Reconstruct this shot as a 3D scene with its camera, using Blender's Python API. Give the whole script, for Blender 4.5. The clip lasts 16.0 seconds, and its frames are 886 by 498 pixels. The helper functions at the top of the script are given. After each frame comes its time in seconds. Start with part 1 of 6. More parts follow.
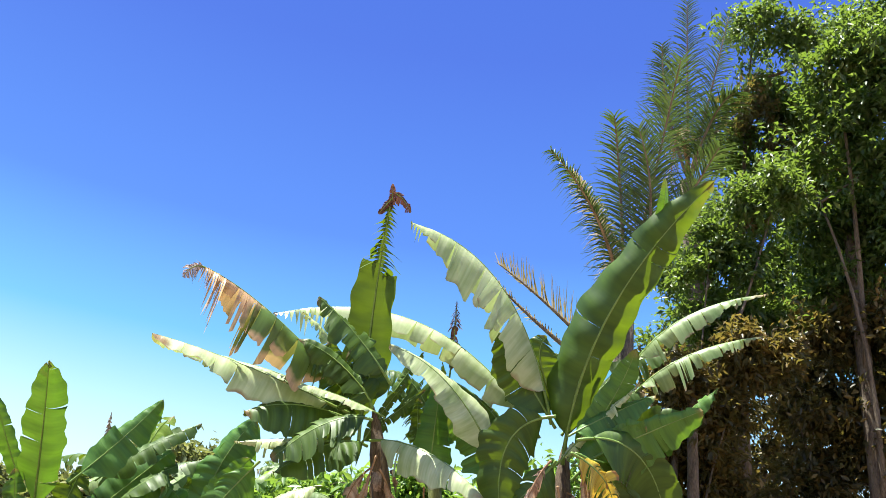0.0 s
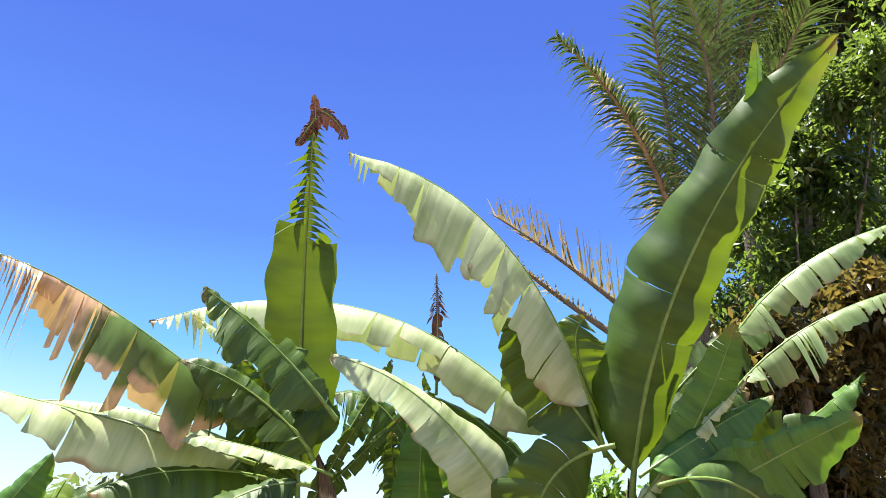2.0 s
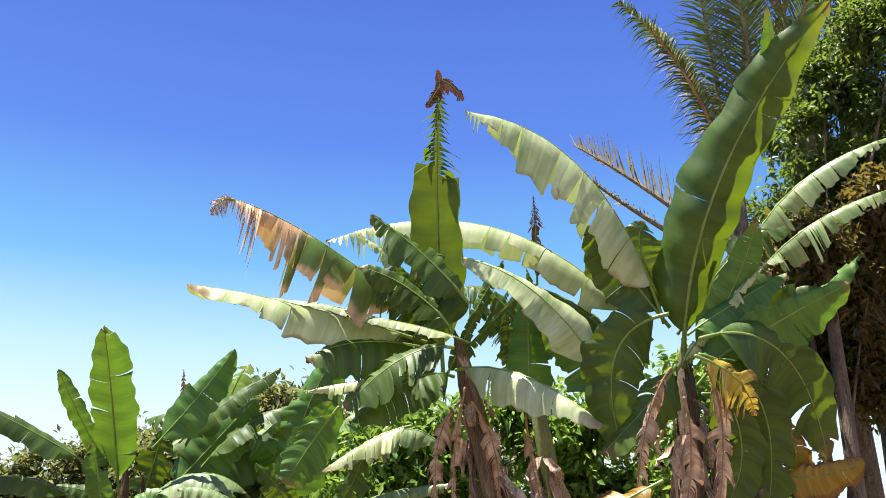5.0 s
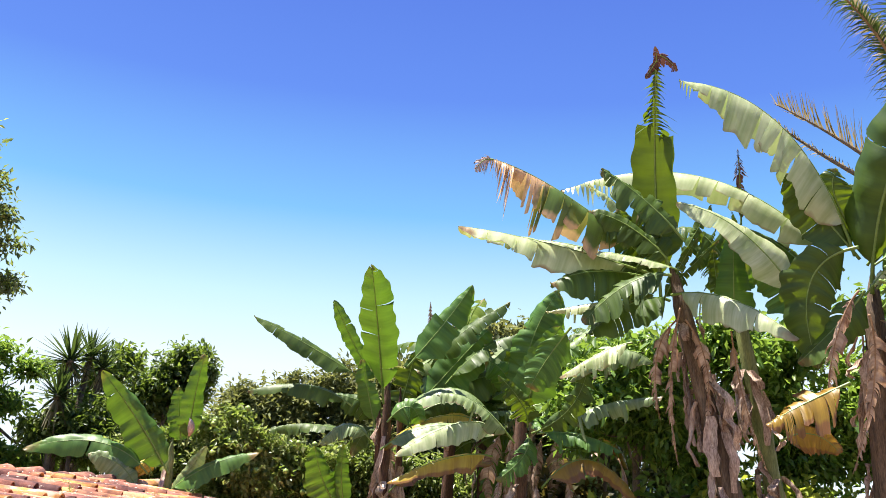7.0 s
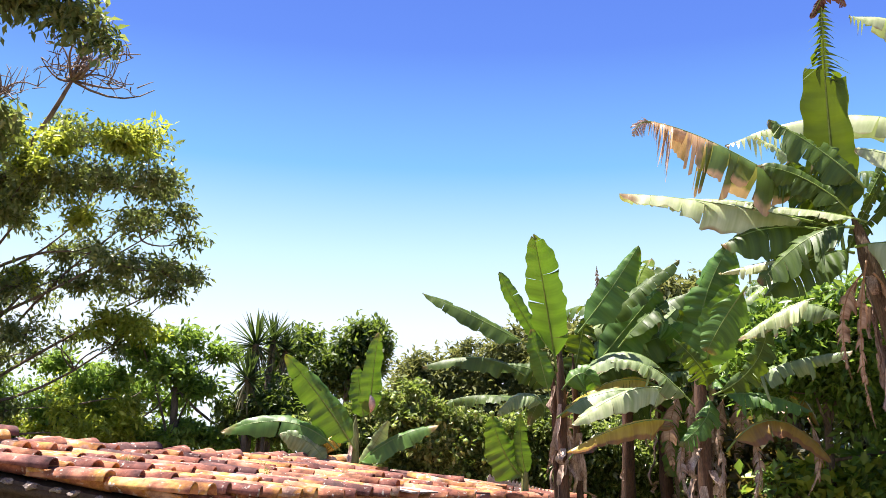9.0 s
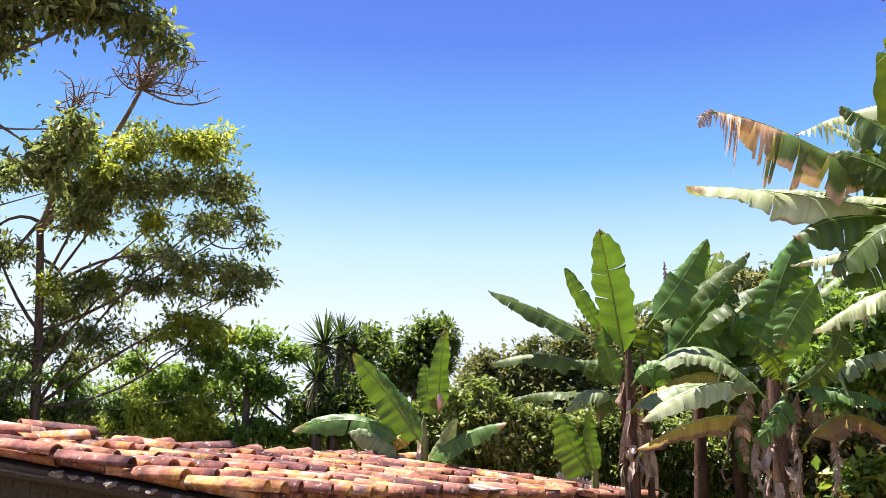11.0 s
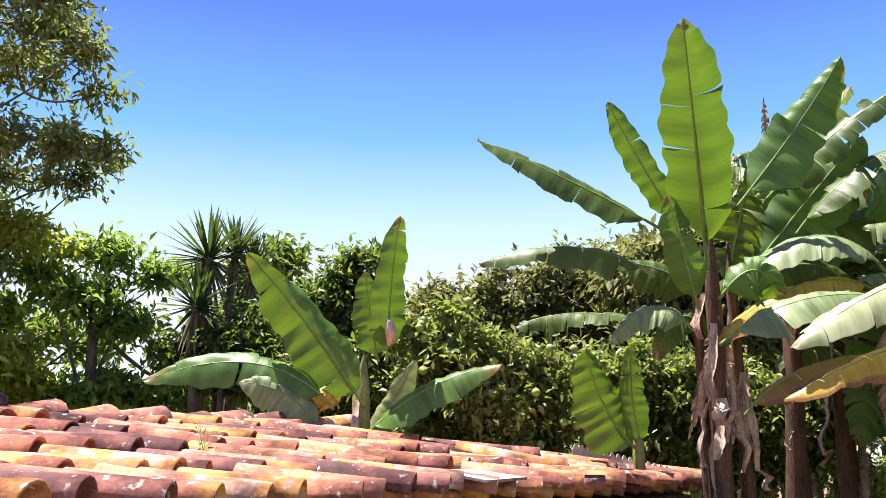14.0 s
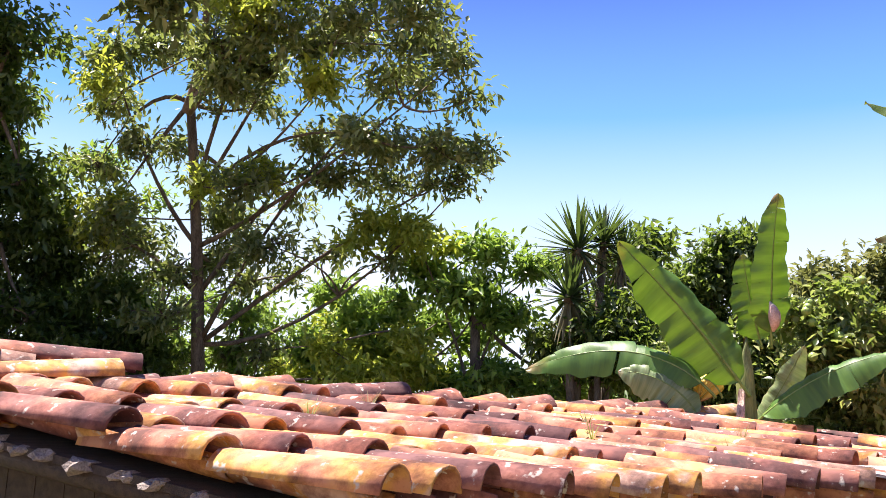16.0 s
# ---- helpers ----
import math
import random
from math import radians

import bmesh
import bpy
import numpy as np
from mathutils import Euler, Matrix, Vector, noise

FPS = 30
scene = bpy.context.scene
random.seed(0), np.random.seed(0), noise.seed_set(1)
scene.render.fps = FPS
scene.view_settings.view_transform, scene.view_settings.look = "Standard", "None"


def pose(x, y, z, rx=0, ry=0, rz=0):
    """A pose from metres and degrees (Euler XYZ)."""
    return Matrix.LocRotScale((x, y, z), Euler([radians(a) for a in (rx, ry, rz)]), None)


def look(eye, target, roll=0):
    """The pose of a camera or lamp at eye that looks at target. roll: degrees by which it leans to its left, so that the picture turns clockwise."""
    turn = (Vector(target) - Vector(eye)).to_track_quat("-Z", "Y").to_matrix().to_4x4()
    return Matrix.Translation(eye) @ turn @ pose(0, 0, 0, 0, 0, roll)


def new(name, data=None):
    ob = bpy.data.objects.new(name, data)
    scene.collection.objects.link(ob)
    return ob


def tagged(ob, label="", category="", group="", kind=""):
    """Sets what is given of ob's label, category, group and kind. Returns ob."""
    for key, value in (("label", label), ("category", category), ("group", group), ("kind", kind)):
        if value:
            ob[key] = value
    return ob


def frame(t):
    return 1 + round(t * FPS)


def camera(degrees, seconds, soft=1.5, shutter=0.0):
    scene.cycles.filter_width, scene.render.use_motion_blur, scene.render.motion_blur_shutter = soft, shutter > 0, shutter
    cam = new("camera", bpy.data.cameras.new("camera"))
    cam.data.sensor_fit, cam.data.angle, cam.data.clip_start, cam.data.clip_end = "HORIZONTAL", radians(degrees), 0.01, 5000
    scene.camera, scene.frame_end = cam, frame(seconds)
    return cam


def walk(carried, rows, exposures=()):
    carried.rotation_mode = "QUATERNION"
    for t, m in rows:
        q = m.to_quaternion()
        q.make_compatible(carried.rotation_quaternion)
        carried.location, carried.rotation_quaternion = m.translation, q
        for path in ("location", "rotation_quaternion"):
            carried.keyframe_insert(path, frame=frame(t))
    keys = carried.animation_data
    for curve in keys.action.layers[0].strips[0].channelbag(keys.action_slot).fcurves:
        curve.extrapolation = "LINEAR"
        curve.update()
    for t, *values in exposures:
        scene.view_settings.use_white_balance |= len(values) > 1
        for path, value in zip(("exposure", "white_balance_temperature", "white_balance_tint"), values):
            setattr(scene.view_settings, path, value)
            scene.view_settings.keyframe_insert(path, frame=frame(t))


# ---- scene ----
PATH = [
    (0, (-2.014, 0.639, 2.007), (-0.247, 0.902, 2.907), 6.0),
    (0.2, (-1.459, 0.696, 2.233), (0.300, 0.943, 3.152), 4.9),
    (0.5, (-0.594, 0.784, 2.585), (1.179, 1.007, 3.484), 0.0),
    (0.8, (0.050, 0.850, 2.847), (1.820, 1.035, 3.758), -2.8),
    (1, (0.313, 0.876, 2.954), (2.081, 1.062, 3.870), -2.6),
    (1.5, (0.457, 0.891, 3.012), (2.232, 1.081, 3.913), -3.7),
    (2, (0.410, 0.886, 2.993), (2.190, 1.121, 3.874), 0.1),
    (2.5, (0.362, 0.881, 2.974), (2.160, 1.132, 3.814), -1.3),
    (3, (0.313, 0.876, 2.954), (2.121, 1.175, 3.756), -0.9),
    (3.3, (-0.187, 0.825, 2.751), (1.634, 1.127, 3.522), -0.9),
    (3.6, (-0.594, 0.784, 2.585), (1.231, 1.129, 3.327), 1.1),
    (3.7, (-0.707, 0.772, 2.539), (1.118, 1.112, 3.271), 1.2),
    (5.8, (-1.408, 0.701, 2.253), (0.398, 1.232, 2.929), -0.2),
    (6, (-1.780, 0.663, 2.102), (0.023, 1.223, 2.763), 0.6),
    (6.5, (-2.400, 0.600, 1.850), (-0.637, 1.308, 2.474), 3.0),
    (7, (-2.400, 0.600, 1.850), (-0.685, 1.429, 2.458), 3.0),
    (7.5, (-2.400, 0.600, 1.900), (-0.720, 1.518, 2.478), 2.8),
    (8, (-2.400, 0.600, 1.950), (-0.745, 1.589, 2.481), 2.0),
    (8.5, (-2.400, 0.600, 2.000), (-0.798, 1.682, 2.511), 2.1),
    (9, (-2.400, 0.600, 2.000), (-0.836, 1.738, 2.507), 1.2),
    (9.5, (-2.400, 0.600, 2.000), (-0.873, 1.790, 2.501), 0.5),
    (9.7, (-2.400, 0.600, 2.000), (-0.885, 1.807, 2.499), 0.2),
    (11.8, (-2.400, 0.600, 2.000), (-0.931, 1.859, 2.505), 1.4),
    (12, (-1.885, 1.091, 2.015), (-0.410, 2.332, 2.546), 1.3),
    (12.5, (-0.538, 2.377, 2.054), (0.981, 3.560, 2.593), 0.9),
    (13, (0.640, 3.502, 2.081), (2.233, 4.584, 2.621), 0.9),
    (13.5, (0.800, 3.600, 2.088), (2.439, 4.646, 2.559), 0.1),
    (14, (0.810, 3.639, 2.100), (2.412, 4.752, 2.543), 0.3),
    (14.5, (0.784, 3.639, 2.092), (2.292, 4.886, 2.507), 0.6),
    (15, (0.791, 3.664, 2.096), (2.166, 5.059, 2.502), 0.8),
    (15.5, (0.786, 3.681, 2.112), (1.971, 5.246, 2.494), 1.6),
    (16, (0.785, 3.713, 2.116), (1.847, 5.359, 2.518), 1.7),
]
cam = camera(50.8, 16.0, soft=0.7)
walk(cam, [(t, look(eye, target, roll)) for t, eye, target, roll in PATH],
    exposures=((0, 1.83, 6400, 0), (0.5, 1.85, 6400, 0), (1, 1.85, 6400, 2), (3, 1.85, 6400, 6), (3.5, 1.73, 6400, 4), (5.8, 1.62, 6600, 8), (7, 1.67, 6600, 9), (9.7, 1.72, 6600, 14), (11.8, 1.55, 6400, 17), (13, 1.69, 6500, 17), (16, 1.75, 6500, 18)))

# ---- daylight ----
SUN_AZ, SUN_EL = radians(118), radians(75)
world = bpy.data.worlds.new("sky")
scene.world = world
world.use_nodes = True
sky = world.node_tree.nodes.new("ShaderNodeTexSky")
sky.sky_type, sky.sun_disc = "NISHITA", False
sky.sun_elevation, sky.sun_rotation = SUN_EL, math.pi / 2 - SUN_AZ
sky.air_density, sky.dust_density, sky.ozone_density = 1.0, 0.0, 3.0
background = world.node_tree.nodes["Background"]
background.inputs["Strength"].default_value = 0.015
world.node_tree.links.new(sky.outputs["Color"], background.inputs["Color"])
# clear dry-season air: white haze low down, deep blue above
where = world.node_tree.nodes.new("ShaderNodeTexCoord")
height = world.node_tree.nodes.new("ShaderNodeSeparateXYZ")
haze = world.node_tree.nodes.new("ShaderNodeValToRGB")
AIR = ((0.0, (0.80, 0.87, 0.97)), (0.17, (0.82, 0.90, 0.98)), (0.245, (0.56, 0.80, 0.97)), (0.335, (0.17, 0.47, 0.86)), (0.45, (0.080, 0.20, 0.76)), (0.62, (0.05, 0.11, 0.62)), (1.0, (0.02, 0.06, 0.50)))
while len(haze.color_ramp.elements) < len(AIR):
    haze.color_ramp.elements.new(0.5)
for element, (place, colour) in zip(haze.color_ramp.elements, AIR):
    element.position, element.color = place, (*colour, 1)
veil = world.node_tree.nodes.new("ShaderNodeBackground")
veil.inputs["Strength"].default_value = 0.31
total = world.node_tree.nodes.new("ShaderNodeAddShader")
world.node_tree.links.new(where.outputs["Generated"], height.inputs["Vector"])
world.node_tree.links.new(height.outputs["Z"], haze.inputs["Fac"])
world.node_tree.links.new(haze.outputs["Color"], veil.inputs["Color"])
world.node_tree.links.new(background.outputs["Background"], total.inputs[0])
world.node_tree.links.new(veil.outputs["Background"], total.inputs[1])
world.node_tree.links.new(total.outputs["Shader"], world.node_tree.nodes["World Output"].inputs["Surface"])
sun = new("sun", bpy.data.lights.new("sun", "SUN"))
sun.data.energy, sun.data.angle, sun.data.color = 5.0, radians(0.5), (1.0, 0.95, 0.87)
sun.matrix_world = look((10 * math.cos(SUN_AZ) * math.cos(SUN_EL), 10 * math.sin(SUN_AZ) * math.cos(SUN_EL), 10 * math.sin(SUN_EL)), (0, 0, 0))


# ---- materials ----
def nodes_of(name):
    mat = bpy.data.materials.new(name)
    mat.use_nodes = True
    return mat, mat.node_tree.nodes, mat.node_tree.links


def ramp(nodes, stops):
    node = nodes.new("ShaderNodeValToRGB")
    while len(node.color_ramp.elements) < len(stops):
        node.color_ramp.elements.new(0.5)
    for element, (place, colour) in zip(node.color_ramp.elements, stops):
        element.position, element.color = place, (*colour, 1)
    return node


def solid(name, dark, light, scale, rough=0.85, bump=0.3, stretch=(1, 1, 1), metal=0.0):
    """A rough solid surface: two scales of noise between two colours, with relief."""
    mat, nodes, links = nodes_of(name)
    bsdf = nodes["Principled BSDF"]
    bsdf.inputs["Roughness"].default_value, bsdf.inputs["Metallic"].default_value = rough, metal
    place = nodes.new("ShaderNodeTexCoord")
    mapping = nodes.new("ShaderNodeMapping")
    mapping.inputs["Scale"].default_value = stretch
    links.new(place.outputs["Object"], mapping.inputs["Vector"])
    coarse, fine = nodes.new("ShaderNodeTexNoise"), nodes.new("ShaderNodeTexNoise")
    coarse.inputs["Scale"].default_value, fine.inputs["Scale"].default_value = scale, scale * 7
    coarse.inputs["Detail"].default_value = fine.inputs["Detail"].default_value = 5
    for tex in (coarse, fine):
        links.new(mapping.outputs["Vector"], tex.inputs["Vector"])
    mix = nodes.new("ShaderNodeMath")
    mix.operation = "MULTIPLY_ADD"
    mix.inputs[1].default_value = 0.5
    half = nodes.new("ShaderNodeMath")
    half.operation, half.inputs[1].default_value = "MULTIPLY", 0.5
    links.new(coarse.outputs["Fac"], mix.inputs[0])
    links.new(fine.outputs["Fac"], half.inputs[0])
    links.new(half.outputs["Value"], mix.inputs[2])
    shade = ramp(nodes, [(0.36, dark), (0.64, light)])
    links.new(mix.outputs["Value"], shade.inputs["Fac"])
    links.new(shade.outputs["Color"], bsdf.inputs["Base Color"])
    relief = nodes.new("ShaderNodeBump")
    relief.inputs["Strength"].default_value, relief.inputs["Distance"].default_value = bump, 0.02
    links.new(mix.outputs["Value"], relief.inputs["Height"])
    links.new(relief.outputs["Normal"], bsdf.inputs["Normal"])
    return mat


def foliage(name, stops, rough=0.42, through_light=0.48, glow=(0.30, 0.42, 0.04)):
    """Small tree leaves: colour varies leaf by leaf, some light passes through."""
    mat, nodes, links = nodes_of(name)
    bsdf = nodes["Principled BSDF"]
    bsdf.inputs["Roughness"].default_value = rough
    geo = nodes.new("ShaderNodeNewGeometry")
    patch = nodes.new("ShaderNodeTexNoise")
    patch.inputs["Scale"].default_value = 1.6
    links.new(geo.outputs["Position"], patch.inputs["Vector"])
    mix = nodes.new("ShaderNodeMix")
    mix.inputs["Factor"].default_value = 0.45
    links.new(geo.outputs["Random Per Island"], mix.inputs["A"])
    links.new(patch.outputs["Fac"], mix.inputs["B"])
    shade = ramp(nodes, stops)
    links.new(mix.outputs["Result"], shade.inputs["Fac"])
    links.new(shade.outputs["Color"], bsdf.inputs["Base Color"])
    clear = nodes.new("ShaderNodeBsdfTranslucent")
    tint = nodes.new("ShaderNodeMix")
    tint.data_type, tint.inputs["Factor"].default_value = "RGBA", 0.5
    tint.inputs["B"].default_value = (*glow, 1)
    links.new(shade.outputs["Color"], tint.inputs["A"])
    links.new(tint.outputs["Result"], clear.inputs["Color"])
    both = nodes.new("ShaderNodeMixShader")
    both.inputs["Fac"].default_value = through_light
    links.new(bsdf.outputs["BSDF"], both.inputs[1])
    links.new(clear.outputs["BSDF"], both.inputs[2])
    links.new(both.outputs["Shader"], nodes["Material Output"].inputs["Surface"])
    return mat


def blade_material(name, dark, light, edge, glow, rough=0.36, through_light=0.32, edge_from=0.80, tip_from=1.10):
    """A banana leaf: side veins as fine ribs, paler bands for the light on its folds, a dry brown margin and spots."""
    mat, nodes, links = nodes_of(name)
    bsdf = nodes["Principled BSDF"]
    bsdf.inputs["Roughness"].default_value = rough
    uv = nodes.new("ShaderNodeUVMap")
    split = nodes.new("ShaderNodeSeparateXYZ")
    links.new(uv.outputs["UV"], split.inputs["Vector"])
    mapping = nodes.new("ShaderNodeMapping")
    mapping.inputs["Scale"].default_value = (0.8, 60, 1)
    links.new(uv.outputs["UV"], mapping.inputs["Vector"])
    info = nodes.new("ShaderNodeObjectInfo")
    shift = nodes.new("ShaderNodeVectorMath")
    links.new(mapping.outputs["Vector"], shift.inputs[0])
    links.new(info.outputs["Random"], shift.inputs[1])
    vein = nodes.new("ShaderNodeTexNoise")
    vein.inputs["Scale"].default_value, vein.inputs["Detail"].default_value = 1.0, 4
    links.new(shift.outputs["Vector"], vein.inputs["Vector"])
    wide = nodes.new("ShaderNodeTexNoise")
    wide.inputs["Scale"].default_value, wide.inputs["Detail"].default_value = 5.0, 3
    geo = nodes.new("ShaderNodeNewGeometry")
    links.new(geo.outputs["Position"], wide.inputs["Vector"])
    mix = nodes.new("ShaderNodeMix")
    mix.inputs["Factor"].default_value = 0.5
    links.new(vein.outputs["Fac"], mix.inputs["A"])
    links.new(wide.outputs["Fac"], mix.inputs["B"])
    # Broad bands put the shading of the folded blade into the colour.
    band_map = nodes.new("ShaderNodeMapping")
    band_map.inputs["Scale"].default_value = (0.25, 13, 1)
    links.new(uv.outputs["UV"], band_map.inputs["Vector"])
    band_shift = nodes.new("ShaderNodeVectorMath")
    links.new(band_map.outputs["Vector"], band_shift.inputs[0])
    links.new(info.outputs["Random"], band_shift.inputs[1])
    band = nodes.new("ShaderNodeTexNoise")
    band.inputs["Scale"].default_value, band.inputs["Detail"].default_value = 1.0, 1
    links.new(band_shift.outputs["Vector"], band.inputs["Vector"])
    banded = nodes.new("ShaderNodeMix")
    banded.inputs["Factor"].default_value = 0.45
    links.new(mix.outputs["Result"], banded.inputs["A"])
    links.new(band.outputs["Fac"], banded.inputs["B"])
    shade = ramp(nodes, [(0.38, dark), (0.62, light)])
    links.new(banded.outputs["Result"], shade.inputs["Fac"])
    out = nodes.new("ShaderNodeMath")
    out.operation = "ABSOLUTE"
    links.new(split.outputs["X"], out.inputs[0])
    ragged = nodes.new("ShaderNodeMath")
    ragged.operation, ragged.inputs[1].default_value = "MULTIPLY_ADD", 0.42
    links.new(wide.outputs["Fac"], ragged.inputs[0])
    links.new(out.outputs["Value"], ragged.inputs[2])
    end = nodes.new("ShaderNodeMath")
    end.operation, end.inputs[1].default_value = "MULTIPLY_ADD", 0.35
    links.new(wide.outputs["Fac"], end.inputs[0])
    links.new(split.outputs["Y"], end.inputs[2])
    margin = nodes.new("ShaderNodeMapRange")
    margin.inputs["From Min"].default_value, margin.inputs["From Max"].default_value = edge_from + 0.36, edge_from + 0.46
    links.new(ragged.outputs["Value"], margin.inputs["Value"])
    tipped = nodes.new("ShaderNodeMapRange")
    tipped.inputs["From Min"].default_value, tipped.inputs["From Max"].default_value = tip_from, tip_from + 0.08
    links.new(end.outputs["Value"], tipped.inputs["Value"])
    most = nodes.new("ShaderNodeMath")
    most.operation = "MAXIMUM"
    links.new(margin.outputs["Result"], most.inputs[0])
    links.new(tipped.outputs["Result"], most.inputs[1])
    tint = nodes.new("ShaderNodeMix")
    tint.data_type = "RGBA"
    parched = ramp(nodes, [(0.36, tuple(0.38 * c for c in edge)), (0.50, edge), (0.64, tuple(min(1, 1.2 * c) for c in edge))])
    links.new(banded.outputs["Result"], parched.inputs["Fac"])
    links.new(parched.outputs["Color"], tint.inputs["B"])
    links.new(most.outputs["Value"], tint.inputs["Factor"])
    links.new(shade.outputs["Color"], tint.inputs["A"])
    links.new(tint.outputs["Result"], bsdf.inputs["Base Color"])
    relief = nodes.new("ShaderNodeBump")
    relief.inputs["Strength"].default_value, relief.inputs["Distance"].default_value = 0.30, 0.006
    links.new(vein.outputs["Fac"], relief.inputs["Height"])
    links.new(relief.outputs["Normal"], bsdf.inputs["Normal"])
    clear = nodes.new("ShaderNodeBsdfTranslucent")
    warm = nodes.new("ShaderNodeMix")
    warm.data_type, warm.inputs["Factor"].default_value = "RGBA", 0.55
    warm.inputs["B"].default_value = (*glow, 1)
    links.new(tint.outputs["Result"], warm.inputs["A"])
    links.new(warm.outputs["Result"], clear.inputs["Color"])
    both = nodes.new("ShaderNodeMixShader")
    both.inputs["Fac"].default_value = through_light
    links.new(bsdf.outputs["BSDF"], both.inputs[1])
    links.new(clear.outputs["BSDF"], both.inputs[2])
    links.new(both.outputs["Shader"], nodes["Material Output"].inputs["Surface"])
    return mat


def tile_material():
    """Old clay: each tile its own hue, lichen blotches, dark soot."""
    mat, nodes, links = nodes_of("old_clay")
    bsdf = nodes["Principled BSDF"]
    bsdf.inputs["Roughness"].default_value = 0.88
    info = nodes.new("ShaderNodeObjectInfo")
    geo = nodes.new("ShaderNodeNewGeometry")
    hue = ramp(nodes, [(0.0, (0.16, 0.068, 0.06)), (0.18, (0.30, 0.12, 0.092)), (0.42, (0.47, 0.185, 0.115)), (0.68, (0.57, 0.25, 0.125)), (0.88, (0.68, 0.35, 0.08)), (1.0, (0.60, 0.39, 0.28))])
    drift = nodes.new("ShaderNodeTexNoise")
    drift.inputs["Scale"].default_value, drift.inputs["Detail"].default_value = 3.2, 4
    links.new(geo.outputs["Position"], drift.inputs["Vector"])
    swing = nodes.new("ShaderNodeMath")
    swing.operation, swing.inputs[1].default_value, swing.inputs[2].default_value = "MULTIPLY_ADD", 2.2, -1.1
    links.new(drift.outputs["Fac"], swing.inputs[0])
    tone = nodes.new("ShaderNodeMath")
    tone.operation, tone.use_clamp = "ADD", True
    links.new(info.outputs["Random"], tone.inputs[0])
    links.new(swing.outputs["Value"], tone.inputs[1])
    links.new(tone.outputs["Value"], hue.inputs["Fac"])
    stain = nodes.new("ShaderNodeTexNoise")
    stain.inputs["Scale"].default_value, stain.inputs["Detail"].default_value, stain.inputs["Roughness"].default_value = 5.0, 10, 0.68
    links.new(geo.outputs["Position"], stain.inputs["Vector"])
    soot = ramp(nodes, [(0.36, (0.16, 0.12, 0.13)), (0.48, (0.58, 0.48, 0.48)), (0.58, (1, 1, 1))])
    links.new(stain.outputs["Fac"], soot.inputs["Fac"])
    worn = nodes.new("ShaderNodeMix")
    worn.data_type, worn.blend_type, worn.inputs["Factor"].default_value = "RGBA", "MULTIPLY", 0.95
    links.new(hue.outputs["Color"], worn.inputs["A"])
    links.new(soot.outputs["Color"], worn.inputs["B"])
    spots = nodes.new("ShaderNodeTexNoise")
    spots.inputs["Scale"].default_value, spots.inputs["Detail"].default_value = 22.0, 3
    links.new(geo.outputs["Position"], spots.inputs["Vector"])
    lichen = ramp(nodes, [(0.62, (0, 0, 0)), (0.70, (1, 1, 1))])
    links.new(spots.outputs["Fac"], lichen.inputs["Fac"])
    pale = nodes.new("ShaderNodeMix")
    pale.data_type = "RGBA"
    pale.inputs["B"].default_value = (0.55, 0.46, 0.38, 1)
    links.new(lichen.outputs["Color"], pale.inputs["Factor"])
    links.new(worn.outputs["Result"], pale.inputs["A"])
    links.new(pale.outputs["Result"], bsdf.inputs["Base Color"])
    relief = nodes.new("ShaderNodeBump")
    relief.inputs["Strength"].default_value, relief.inputs["Distance"].default_value = 0.5, 0.006
    links.new(spots.outputs["Fac"], relief.inputs["Height"])
    links.new(relief.outputs["Normal"], bsdf.inputs["Normal"])
    return mat


# Base darkened: shade from the leaf canopy is put into this green.
green = blade_material("banana_green", (0.026, 0.058, 0.006), (0.080, 0.140, 0.012), (0.16, 0.09, 0.035), (0.25, 0.34, 0.006), rough=0.50, through_light=0.30, edge_from=0.93)
fresh = blade_material("banana_fresh", (0.04, 0.105, 0.015), (0.11, 0.23, 0.03), (0.20, 0.13, 0.04), (0.24, 0.42, 0.012), rough=0.48, through_light=0.28, edge_from=0.97)
withered = blade_material("banana_withered", (0.05, 0.10, 0.015), (0.12, 0.20, 0.04), (0.66, 0.42, 0.24), (0.36, 0.28, 0.06), edge_from=0.70, tip_from=0.72)
# Pale blade: sun glare on the upper side is put into the base colour.
pale_sheen = blade_material("banana_pale_sheen", (0.30, 0.37, 0.16), (0.66, 0.70, 0.44), (0.30, 0.19, 0.11), (0.30, 0.42, 0.04), rough=0.34)
yellow = blade_material("banana_yellow", (0.38, 0.26, 0.03), (0.62, 0.48, 0.07), (0.28, 0.13, 0.04), (0.65, 0.40, 0.03), edge_from=0.6)
amber = blade_material("banana_amber", (0.20, 0.12, 0.02), (0.40, 0.25, 0.03), (0.20, 0.09, 0.03), (0.50, 0.27, 0.02), edge_from=0.55)
dry = blade_material("banana_dry", (0.18, 0.10, 0.065), (0.64, 0.48, 0.37), (0.34, 0.21, 0.14), (0.45, 0.26, 0.14), rough=0.75, through_light=0.25, edge_from=0.5)
rust = blade_material("banana_rust", (0.045, 0.018, 0.016), (0.17, 0.075, 0.06), (0.26, 0.13, 0.09), (0.20, 0.08, 0.05), rough=0.75, through_light=0.15, edge_from=0.8)
pinkish = blade_material("banana_parched", (0.34, 0.22, 0.19), (0.78, 0.62, 0.56), (0.30, 0.17, 0.13), (0.55, 0.36, 0.28), rough=0.7, through_light=0.3, edge_from=0.85)
# Greyer copy of the pale blade, with part of the shade in its colour.
dull = blade_material("banana_dull", (0.10, 0.16, 0.05), (0.30, 0.37, 0.17), (0.28, 0.19, 0.12), (0.26, 0.38, 0.04), rough=0.45, through_light=0.25)
